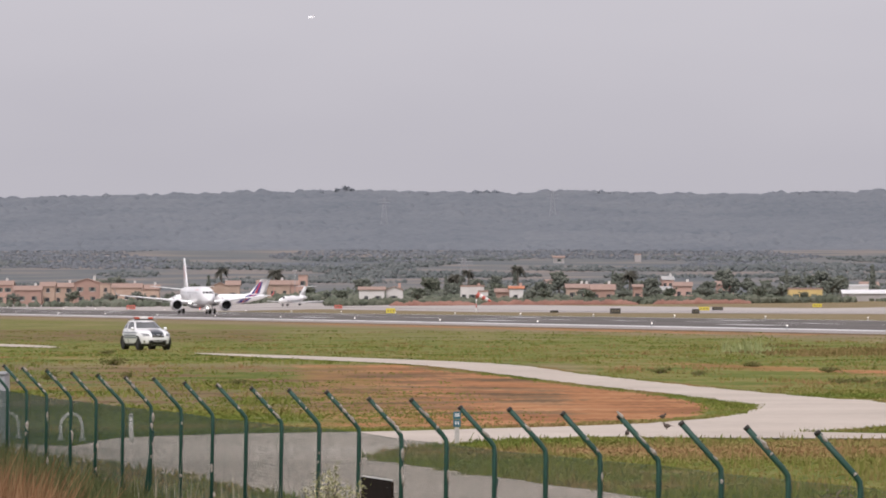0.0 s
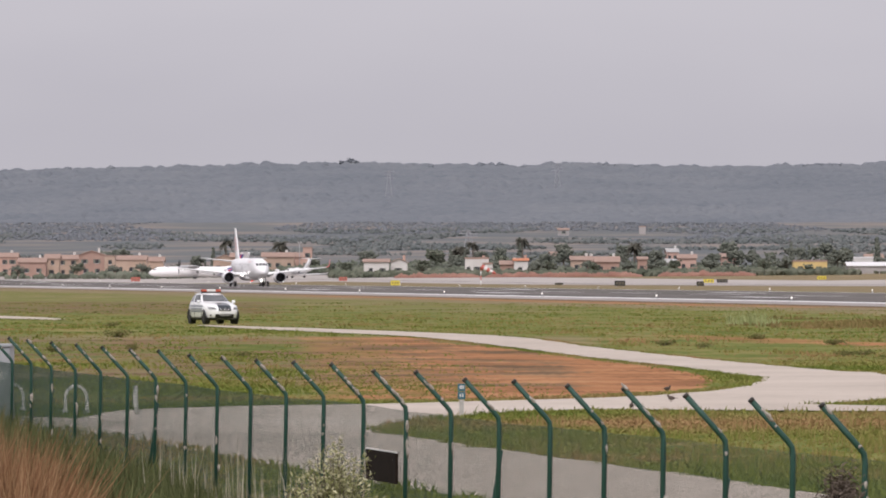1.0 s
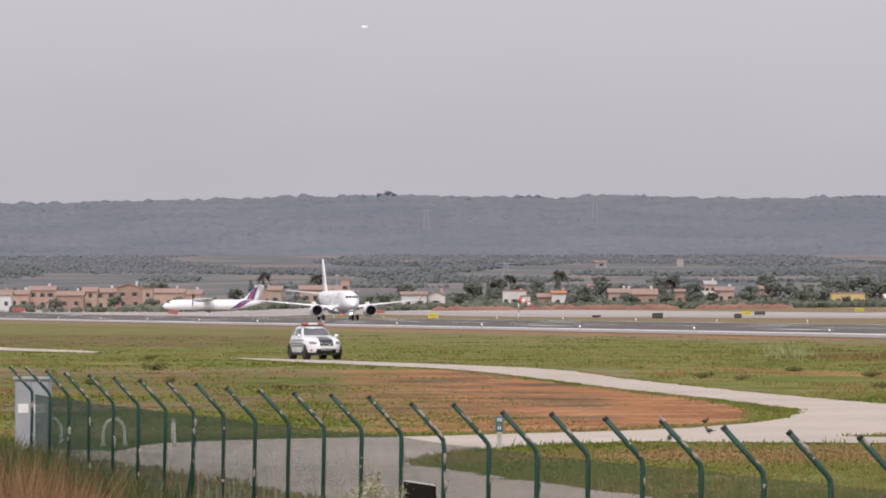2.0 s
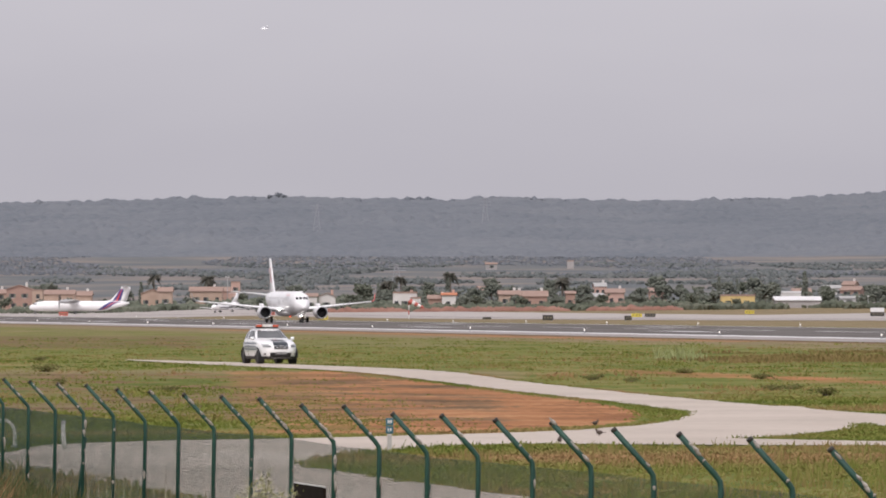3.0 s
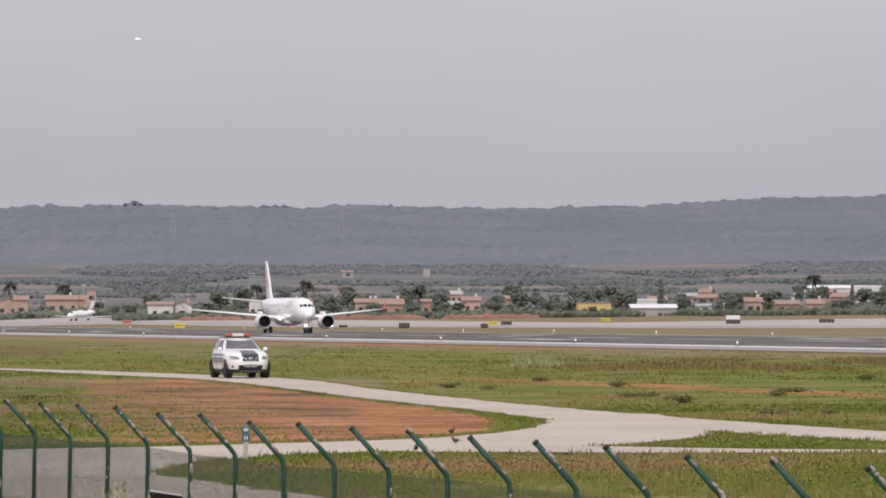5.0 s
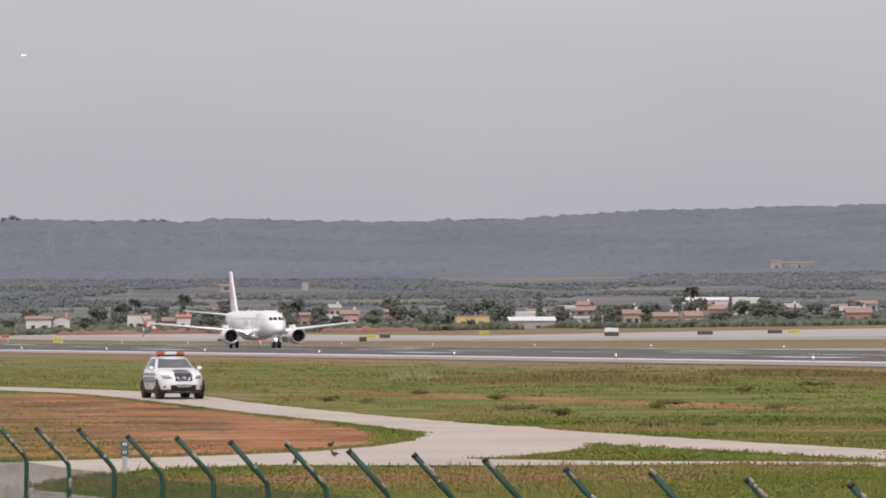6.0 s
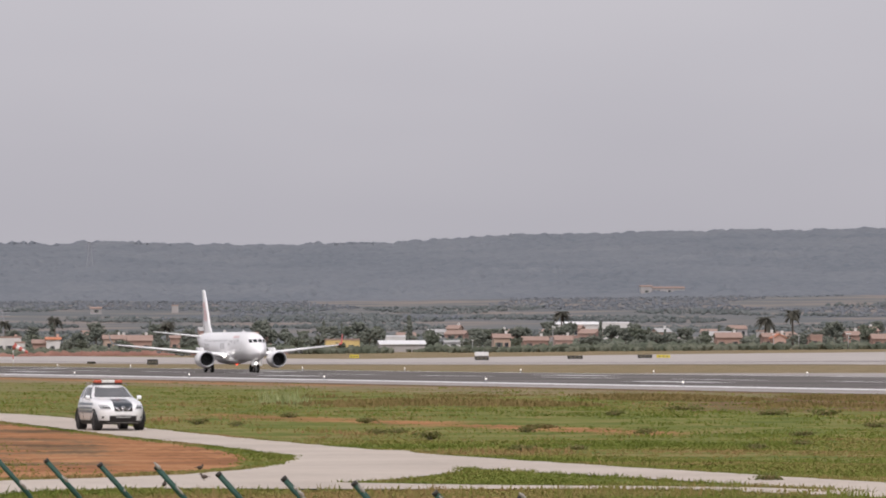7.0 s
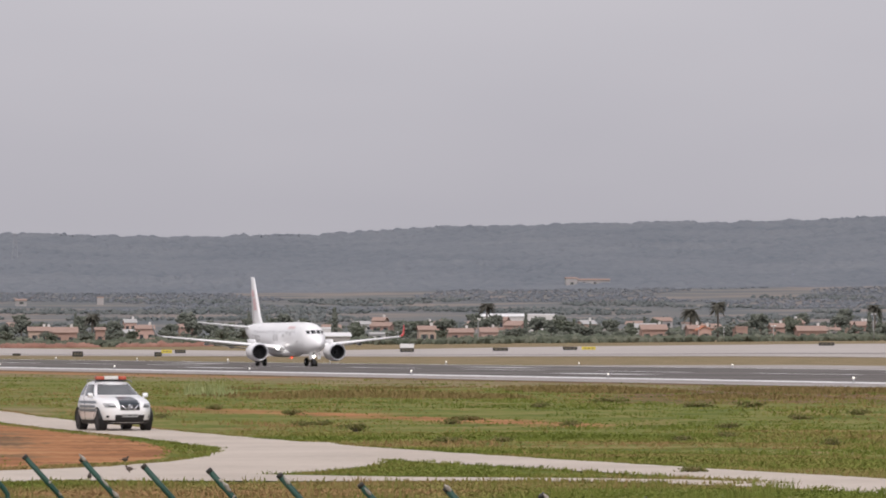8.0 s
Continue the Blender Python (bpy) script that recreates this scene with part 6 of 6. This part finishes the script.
def fence_plate():
    (x0, y0), (x1, y1) = post_at(10), post_at(11)
    a, b = Vector((x0, y0, 0)), Vector((x1, y1, 0))
    d = (b - a).normalized()
    side = Vector((d.y, -d.x, 0)) * (1 if d.y < 0 else -1)
    ob = thing("fence_plate", "dark metal plate wired to the fence mesh", "plate", Matrix.Identity(4))
    p, q = a.lerp(b, 0.22), a.lerp(b, 0.93)
    bm = bmesh.new()
    o = side * 0.06
    rings(bm, [[p + o + Vector((0, 0, z)) for z in (0.42, 0.78)] + [p + o * 1.5 + Vector((0, 0, z)) for z in (0.78, 0.42)], [q + o + Vector((0, 0, z)) for z in (0.42, 0.78)] + [q + o * 1.5 + Vector((0, 0, z)) for z in (0.78, 0.42)]])
    part("sheet", bm, plate_dark, ob)
    bm = bmesh.new()
    tube(bm, [p + o * 1.3 + Vector((0, 0, 0.785)), q + o * 1.3 + Vector((0, 0, 0.785))], 0.012, 6)
    part("rim", bm, hoop_white, ob, "pale worn edge")
    for u in (0.3, 0.85):
        bm = bmesh.new()
        c = a.lerp(b, u)
        tube(bm, [c + Vector((0, 0, 0.70)) - side * 0.05, c + o * 1.6 + Vector((0, 0, 0.70)), c - side * 0.05 + Vector((0, 0, 0.64))], 0.006, 5)
        part("tie_wire", bm, mast_grey, ob)


fence_plate()


def bird(px, d, turn):
    x, y = bearing(px, d)
    ob = thing("bird", "small brown bird standing on the road", "bird", pose(x, y, land_at(x, y) + 0.055, 0, 0, turn), group="birds on the road")
    bm = bmesh.new()
    lathe(bm, [(0.07, 0.012), (0.05, 0.035), (0.0, 0.05), (-0.05, 0.036), (-0.09, 0.012)], (0, 0, 0.085), 10, cap=True)
    part("body", bm, feathers, ob, smooth=True)
    bm = bmesh.new()
    bmesh.ops.create_uvsphere(bm, u_segments=8, v_segments=6, radius=0.028, matrix=pose(0.07, 0, 0.135))
    tube(bm, [(0.09, 0, 0.135), (0.118, 0, 0.13)], [0.008, 0.001], 5)
    part("head", bm, feathers, ob, smooth=True)
    bm = bmesh.new()
    box(bm, -0.16, -0.018, 0.078, -0.08, 0.018, 0.088, bevel=0.003)
    part("tail", bm, feathers, ob)
    for s in (-1, 1):
        bm = bmesh.new()
        tube(bm, [(0, s * 0.016, 0), (0, s * 0.016, 0.05)], 0.005, 5)
        part("leg", bm, bark, ob)


bird(389, 162, 30)
bird(396, 150, 150)
bird(326, 142, 80)


# ---- vegetation ----


def blades(name, base, height, width, lean, per, mat, label, seed, category="grass", spread=0.1):
    """Tufts of narrow bent blades: two joined triangles each."""
    rng = np.random.default_rng(seed)
    n = len(base)
    b = np.repeat(base, per, 0)
    h = np.repeat(height, per) * rng.uniform(0.55, 1.1, n * per)
    w = np.repeat(width, per) * rng.uniform(0.6, 1.3, n * per)
    sp = np.repeat(np.broadcast_to(spread, (n,)), per)
    b = b + np.stack([rng.normal(0, 1, n * per) * sp, rng.normal(0, 1, n * per) * sp, np.zeros(n * per)], 1)
    a = rng.uniform(0, 2 * np.pi, n * per)
    side = np.stack([np.cos(a), np.sin(a) * 0.5, np.zeros_like(a)], 1) * w[:, None]
    off = np.stack([rng.normal(0, 1, n * per), rng.normal(0, 1, n * per), np.zeros(n * per)], 1) * (lean * h)[:, None]
    up = np.array([0, 0, 1.0])
    mid = b + off * 0.4 + up * (h * 0.6)[:, None]
    tip = b + off + up * h[:, None]
    v = np.stack([b - side - up * 0.03, b + side - up * 0.03, mid + side * 0.7, mid - side * 0.7, tip], 1).reshape(-1, 3)
    i = np.arange(n * per) * 5
    quads = np.stack([i, i + 1, i + 2, i + 3], 1)
    tris = np.stack([i + 3, i + 2, i + 4], 1)
    me = bpy.data.meshes.new(name)
    me.from_pydata(v.tolist(), [], quads.tolist() + tris.tolist())
    me.materials.append(mat)
    return tagged(new(name, me), label, category, kind="stuff")


def off_roads(x, y, margin=0.15):
    """True where no road lies."""
    ok = np.ones(len(x), bool)
    rp = np.array(ROAD_POINTS)
    for k in range(0, len(x), 4000):
        d = np.hypot(x[k:k + 4000, None] - rp[None, :, 0], y[k:k + 4000, None] - rp[None, :, 1])
        ok[k:k + 4000] = (d > rp[None, :, 2] + margin).all(1)
    return ok


def meadow():
    rng = np.random.default_rng(41)
    n = 150000
    inv = rng.uniform(1 / 620, 1 / 84, n)
    d = 1 / inv
    x, y = d * rng.uniform(-0.072, 0.152, n), d
    p = x * CA + y * SA
    s = (x - 3.6) * 0.983 + (y - 58.1) * 0.184
    soil, dry = soil_amount(x, y), dry_amount(x, y)
    patch = np.array([noise.noise((u * 0.16, v * 0.05, 3.0)) for u, v in zip(x, y)])
    keep = off_roads(x, y) & (p < 136.5) & (s > 1.2) & (rng.uniform(0, 1, n) > soil * 1.02) & (rng.uniform(-0.5, 0.55, n) < patch * 1.3 + 0.30) & (rng.uniform(0, 2.6, n) > dry) & (rng.uniform(0, 1, n) > 0.72 * ramp(d, 165, 270))
    x, y, d, patch, soil = x[keep], y[keep], d[keep], patch[keep], soil[keep]
    base = np.stack([x, y, land(x, y)], 1)
    h = (0.03 + 0.085 * np.clip(patch + 0.3, 0, 1)) * (1 - 0.5 * soil) * (0.7 + 0.0008 * d)
    blades("grass", base, h, np.full(len(x), 0.022) * (0.6 + d / 220), 0.8, 6, grass_mat, "patchy green and straw-coloured field grass", 42, spread=0.10 + d / 1800)
    # rank grass along the road edges
    rp = np.array(ROAD_POINTS)
    rp = rp[(rp[:, 1] > 84) & (rp[:, 1] < 330)]
    k = rng.integers(0, len(rp), 26000)
    ang = rng.uniform(0, 2 * np.pi, 26000)
    r = rp[k, 2] + rng.uniform(0.12, 0.5, 26000)
    x, y = rp[k, 0] + r * np.cos(ang), rp[k, 1] + r * np.sin(ang)
    keep = off_roads(x, y, 0.06)
    x, y = x[keep], y[keep]
    base = np.stack([x, y, land(x, y)], 1)
    blades("verge_grass", base, rng.uniform(0.06, 0.17, len(x)) * np.interp(y, [120, 160, 200, 330], [1.0, 0.75, 0.4, 0.3]), np.full(len(x), 0.02), 0.4, 4, grass_mat, "longer grass along the road edges", 43, spread=0.08)
    # taller flowering stalks near the perimeter road
    n = 5200
    inv = rng.uniform(1 / 141, 1 / 92, n)
    y = 1 / inv
    x = y * rng.uniform(-0.004, 0.13, n)
    patch = np.array([noise.noise((u * 0.8, v * 0.3, 8.0)) for u, v in zip(x, y)])
    keep = off_roads(x, y) & (patch > 0.1)
    x, y = x[keep], y[keep]
    blades("tall_weeds", np.stack([x, y, land(x, y)], 1), rng.uniform(0.10, 0.30, len(x)), np.full(len(x), 0.012), 0.25, 5, grass_mat, "taller grass and weeds between fence and road", 44, spread=0.07)
    # withered tall grass in swathes across the far meadow
    n = 16000
    y = rng.uniform(318, 430, n)
    x = y * np.tan(np.radians(rng.uniform(2.0, 8.6, n)))
    patch = np.array([noise.noise((u * 0.11, v * 0.022, 15.0)) for u, v in zip(x, y)])
    keep = (patch > 0.08) & (x * CA + y * SA < 132) & (rng.uniform(2.0, 6.5, n) < np.degrees(np.arctan2(x, y)))
    x, y, patch = x[keep], y[keep], patch[keep]
    blades("withered_grass", np.stack([x, y, land(x, y)], 1), rng.uniform(0.12, 0.30, len(x)) * (0.6 + 1.2 * patch), np.full(len(x), 0.05), 0.45, 4, withered_mat, "withered tall grass in brown swathes", 45, spread=0.25)
    # loose tufts
    n = 9000
    y = 1 / rng.uniform(1 / 480, 1 / 170, n)
    x = y * rng.uniform(-0.072, 0.152, n)
    patch = np.array([noise.noise((u * 0.35, v * 0.09, 21.0)) for u, v in zip(x, y)])
    keep = off_roads(x, y, 0.6) & (patch > 0.22) & (soil_amount(x, y) < 0.5) & (x * CA + y * SA < 130)
    x, y = x[keep], y[keep]
    blades("tufts", np.stack([x, y, land(x, y)], 1), rng.uniform(0.06, 0.2, len(x)), np.full(len(x), 0.03), 0.5, 7, grass_mat, "uneven tufts of longer grass in the meadow", 46, spread=0.16)
    # pale tall weeds standing out of the far meadow
    for px, d in ((537, 352), (520, 357), (556, 347)):
        cx, cy = bearing(px, d)
        x, y = cx + rng.normal(0, 0.45, 22), cy + rng.normal(0, 2.0, 22)
        blades("pale_weeds", np.stack([x, y, land(x, y)], 1), rng.uniform(0.3, 0.95, 22), np.full(22, 0.028), 0.35, 4, pale_weed_mat, "tall pale green weeds in the meadow", int(px), spread=0.12)


withered_mat = material("withered_grass", [(0.135, 0.112, 0.040), (0.185, 0.140, 0.058), (0.235, 0.165, 0.080)], 0.95, scale=0.2, island=0.3, spec=0.1)
pale_weed_mat = material("pale_weed", [(0.20, 0.23, 0.09), (0.32, 0.34, 0.17)], 0.9, scale=0.5, island=0.5, spec=0.15)
meadow()


shrub_mat = material("shrub_leaves", [(0.105, 0.116, 0.036), (0.148, 0.152, 0.052), (0.195, 0.160, 0.075)], 0.95, scale=1.2, island=0.5, spec=0.1)


def shrub(px, d, w, h, mat, label, seed, name="shrub"):
    """A low bush: short stems and a crown of small clumps."""
    rng = random.Random(seed)
    x, y = bearing(px, d)
    x, y = swollen(x, y)
    ob = thing(name, label, "shrub", pose(x, y, land_at(x, y)), group="field shrubs")
    pts, sz = [], []
    for k in range(7):
        a, u = rng.uniform(0, 6.28), rng.uniform(0.2, 1.0)
        e = Vector((math.cos(a) * w / 2 * u, math.sin(a) * w / 2 * u, h * rng.uniform(0.45, 0.9)))
        bm = bmesh.new()
        tube(bm, [(0, 0, -0.05), e * 0.5, e], [0.02, 0.014, 0.005], 5)
        part("stem", bm, bark, ob)
        for j in range(36):
            q = e + Vector((rng.gauss(0, w * 0.19), rng.gauss(0, w * 0.16), rng.gauss(-0.1 * h, h * 0.2)))
            q.z = max(0.03, q.z)
            pts.append(q)
            sz.append(rng.uniform(0.02, 0.055) * max(w, h))
    crown = new("crown", clumps("crown", pts, sz, mat, seed, rough=0.5))
    crown.parent = ob


for k, (px, d, w, h) in enumerate(((799, 221, 0.7, 0.34), (967, 241, 0.6, 0.24), (1395, 150, 0.55, 0.22), (-586, 298, 0.8, 0.38), (-700, 246, 0.6, 0.35), (-560, 250, 0.45, 0.3), (-360, 232, 0.6, 0.22),
                                   (1180, 235, 0.6, 0.22), (384, 268, 0.6, 0.24), (452, 262, 0.5, 0.2), (700, 236, 0.6, 0.22), (1460, 228, 0.6, 0.22), (-590, 360, 0.6, 0.25), (1120, 300, 0.7, 0.25), (682, 272, 0.7, 0.22), (737, 239, 0.6, 0.2), (962, 197, 0.75, 0.2), (987, 253, 0.9, 0.2), (1055, 199, 0.6, 0.17), (1380, 198, 0.5, 0.22),
                                   (1412, 302, 0.9, 0.24), (1502, 302, 1.0, 0.26), (1647, 191, 0.5, 0.25), (1457, 208, 0.6, 0.18), (1247, 331, 1.1, 0.2), (547, 295, 0.7, 0.22), (1590, 255, 0.7, 0.22), (1690, 270, 0.8, 0.25))):
    shrub(px, d, w, h * 0.78, shrub_mat, "low dark green shrub in the meadow", 100 + k)


pale_blade_mat = material("dry_stalks", [(0.30, 0.26, 0.20), (0.50, 0.45, 0.37)], 0.9, scale=2, island=0.6, spec=0.1)


def near_bank():
    rng = np.random.default_rng(51)
    # weeds at the foot of the fence
    n = 5200
    i = rng.uniform(-4, 10.5, n)
    fx, fy = np.array([post_at(v) for v in i]).T
    s = -np.abs(rng.normal(0, 0.9, n)) - 0.12
    x, y = fx + 0.983 * s, fy + 0.184 * s
    h = np.interp(i, [-4, 0, 3, 6, 8, 10.5], [1.15, 1.1, 0.95, 0.75, 0.5, 0.3]) * rng.uniform(0.55, 1.1, n)
    blades("fence_weeds", np.stack([x, y, land(x, y)], 1), h, np.full(n, 0.02), 0.22, 6, weed_mat, "rank green weeds along the foot of the fence", 52, spread=0.08)
    n = 2500
    i = rng.uniform(9, 27, n)
    fx, fy = np.array([post_at(v) for v in i]).T
    s = -np.abs(rng.normal(0, 0.7, n)) - 0.1
    x, y = fx + 0.983 * s, fy + 0.184 * s
    blades("fence_weeds", np.stack([x, y, land(x, y)], 1), rng.uniform(0.2, 0.55, n), np.full(n, 0.014), 0.25, 6, grass_mat, "thin grass along the foot of the fence", 53, spread=0.08)
    # thin pale upright blades against the mesh, put in for pale vertical streaks
    n = 110
    i = rng.uniform(4.5, 10.5, n)
    fx, fy = np.array([post_at(v) for v in i]).T
    s = -np.abs(rng.normal(0, 0.3, n)) - 0.12
    x, y = fx + 0.983 * s, fy + 0.184 * s
    blades("dry_stalks", np.stack([x, y, land(x, y)], 1), rng.uniform(0.7, 1.6, n), np.full(n, 0.005), 0.06, 2, pale_blade_mat, "thin pale upright blades along the fence", 56, spread=0.05)
    # tall dry grass on the bank
    n = 2600
    d = rng.uniform(30, 46, n)
    a = -0.0525 - np.abs(rng.normal(0, 0.011, n))
    x, y = d * a, d
    h = np.interp(-a, [0.05, 0.056, 0.063, 0.08], [0.45, 0.85, 1.0, 1.1]) * rng.uniform(0.6, 1.08, n)
    blades("dry_grass", np.stack([x, y, land(x, y)], 1), h, np.full(n, 0.006), 0.2, 7, drygrass_mat, "tall red-brown dry grass on the bank", 54, spread=0.05)
    # short growth on the bank itself
    n = 9000
    d = rng.uniform(9, 60, n)
    x, y = d * rng.uniform(-0.12, 0.14, n), d
    s = (x - 3.6) * 0.983 + (y - 58.1) * 0.184
    keep = (s < -0.3)
    x, y = x[keep], y[keep]
    blades("bank_grass", np.stack([x, y, land(x, y)], 1), rng.uniform(0.12, 0.3, len(x)), np.full(len(x), 0.006), 0.4, 5, grass_mat, "rough grass on the bank before the fence", 55, spread=0.08)


near_bank()


def feathery_bush(px, d, w, h, mat, label, seed, sprays=90, leaf=1.0, each=90, low=-0.4):
    """Arching stems set with small narrow leaves."""
    rng = random.Random(seed)
    nrg = np.random.default_rng(seed)
    x, y = bearing(px, d)
    ob = thing("bush", label, "bush", pose(x, y, land_at(x, y)))
    ends = []
    for k in range(sprays):
        a, u = rng.uniform(0, 6.28), rng.uniform(0.05, 1.0)
        e = Vector((math.cos(a) * w / 2 * u, math.sin(a) * w / 2 * u, h * (1.0 - (0.45 if low < 0 else 0.16) * u * u) * rng.uniform(0.78 if low < 0 else 0.9, 1.05)))
        m = Vector((e.x * 0.35, e.y * 0.35, e.z * 0.6))
        ends.append((m, e))
        bm = bmesh.new()
        tube(bm, [(e.x * 0.08, e.y * 0.08, -0.1), m, e], [0.008, 0.006, 0.002], 4)
        part("stem", bm, bark, ob)
    pts = []
    for m, e in ends:
        for j in range(each):
            t = rng.uniform(low, 1.04)
            q = m.lerp(e, t)
            pts.append((q.x + rng.gauss(0, 0.022), q.y + rng.gauss(0, 0.022), q.z + rng.gauss(0, 0.02)))
    base = np.array(pts)
    n = len(base)
    dirs = nrg.normal(0, 1, (n, 3)) * [1, 1, 0.6] + [0, 0, 0.6]
    dirs /= np.linalg.norm(dirs, axis=1)[:, None]
    side = np.cross(dirs, nrg.normal(0, 1, (n, 3)))
    side /= np.linalg.norm(side, axis=1)[:, None]
    L = nrg.uniform(0.018, 0.042, n)[:, None] * leaf
    v = np.stack([base, base + dirs * L * 0.5 + side * L * 0.16, base + dirs * L, base + dirs * L * 0.5 - side * L * 0.16], 1).reshape(-1, 3)
    f = (np.arange(n) * 4)[:, None] + np.arange(4)
    leaves = new("leaves", mesh_from("leaves", v, f, mat))
    leaves.parent = ob


feathery_bush(-195, 42, 0.95, 1.38, palebush_mat, "pale silvery bush on the bank before the fence", 61, sprays=170, leaf=0.95, each=130)
feathery_bush(-120, 44, 0.5, 1.2, palebush_mat, "small pale silvery bush on the bank", 62, sprays=30)
feathery_bush(700, 26, 0.27, 1.43, darkbush_mat, "dark dry bush top on the near bank", 63, sprays=130, leaf=0.7, each=150, low=0.55)


# ---- what moves ----


def place_on(p, r):
    x, y = field(p, r)
    return x, y, land_at(x, y) + 0.05


def motions():
    # the airliner, by its nose wheel's way along the runway
    run = [(0.0, 1266.7), (1.0, 1208.6), (2.0, 1152.0), (3.0, 1093.0), (4.0, 1032.0), (5.0, 969.5), (6.0, 906.0), (7.0, 839.5), (8.0, 770.7)]
    walk(airliner_ob, [(t, pose(*place_on(189.25 + 0.08 * t, r), 0, 0, -79.55)) for t, r in run])
    walk(turboprop_ob, [(t, pose(-72.7 - 6.42 * t, 1865.0, land_at(-72.7 - 6.42 * t, 1865.0) + 0.06, 0, 0, 180)) for t in (0.0, 2.0, 4.0, 6.0, 8.0)])
    # the far aircraft drifts across the cloud: bearing and height as slopes
    far = [(0.0, -0.0193, 0.0408), (1.5, -0.0182, 0.0401), (3.5, -0.0156, 0.0401), (5.5, -0.0131, 0.0396), (8.0, -0.0098, 0.0392)]
    walk(far_aircraft_ob, [(t, pose(a * 3000, 3000, 2.9 + e * 3000, 0, 0, -118)) for t, a, e in far])
    # the car, by the middle of its wheelbase
    drive = [(0.0, -0.0431, 366.0, -73), (1.0, -0.03400, 346.5, -75), (1.5, -0.02940, 336.5, -76), (2.5, -0.02000, 316.5, -77), (3.0, -0.01540, 306.5, -78), (3.5, -0.01130, 296.5, -78.5), (4.5, -0.00270, 279.5, -80),
             (5.5, 0.00490, 264.5, -82), (6.0, 0.00900, 257.0, -82), (6.5, 0.01369, 249.0, -82), (7.0, 0.01885, 240.5, -81.5), (7.5, 0.02440, 231.8, -81), (8.0, 0.03020, 223.2, -80.5)]
    walk(patrol_car_ob, [(t, pose(a * d, d, land_at(a * d, d) + 0.05, 0, 0, h + 2.4)) for t, a, d, h in drive])
    # its wheels: the spokes repeat every 72 degrees, so each step shows the true turn
    for w in car_wheels:
        home = w.matrix_basis.copy()
        walk(w, [(k / 30, home @ pose(0, 0, 0, 0, 41.0 * k, 0)) for k in range(0, 241)])


motions()
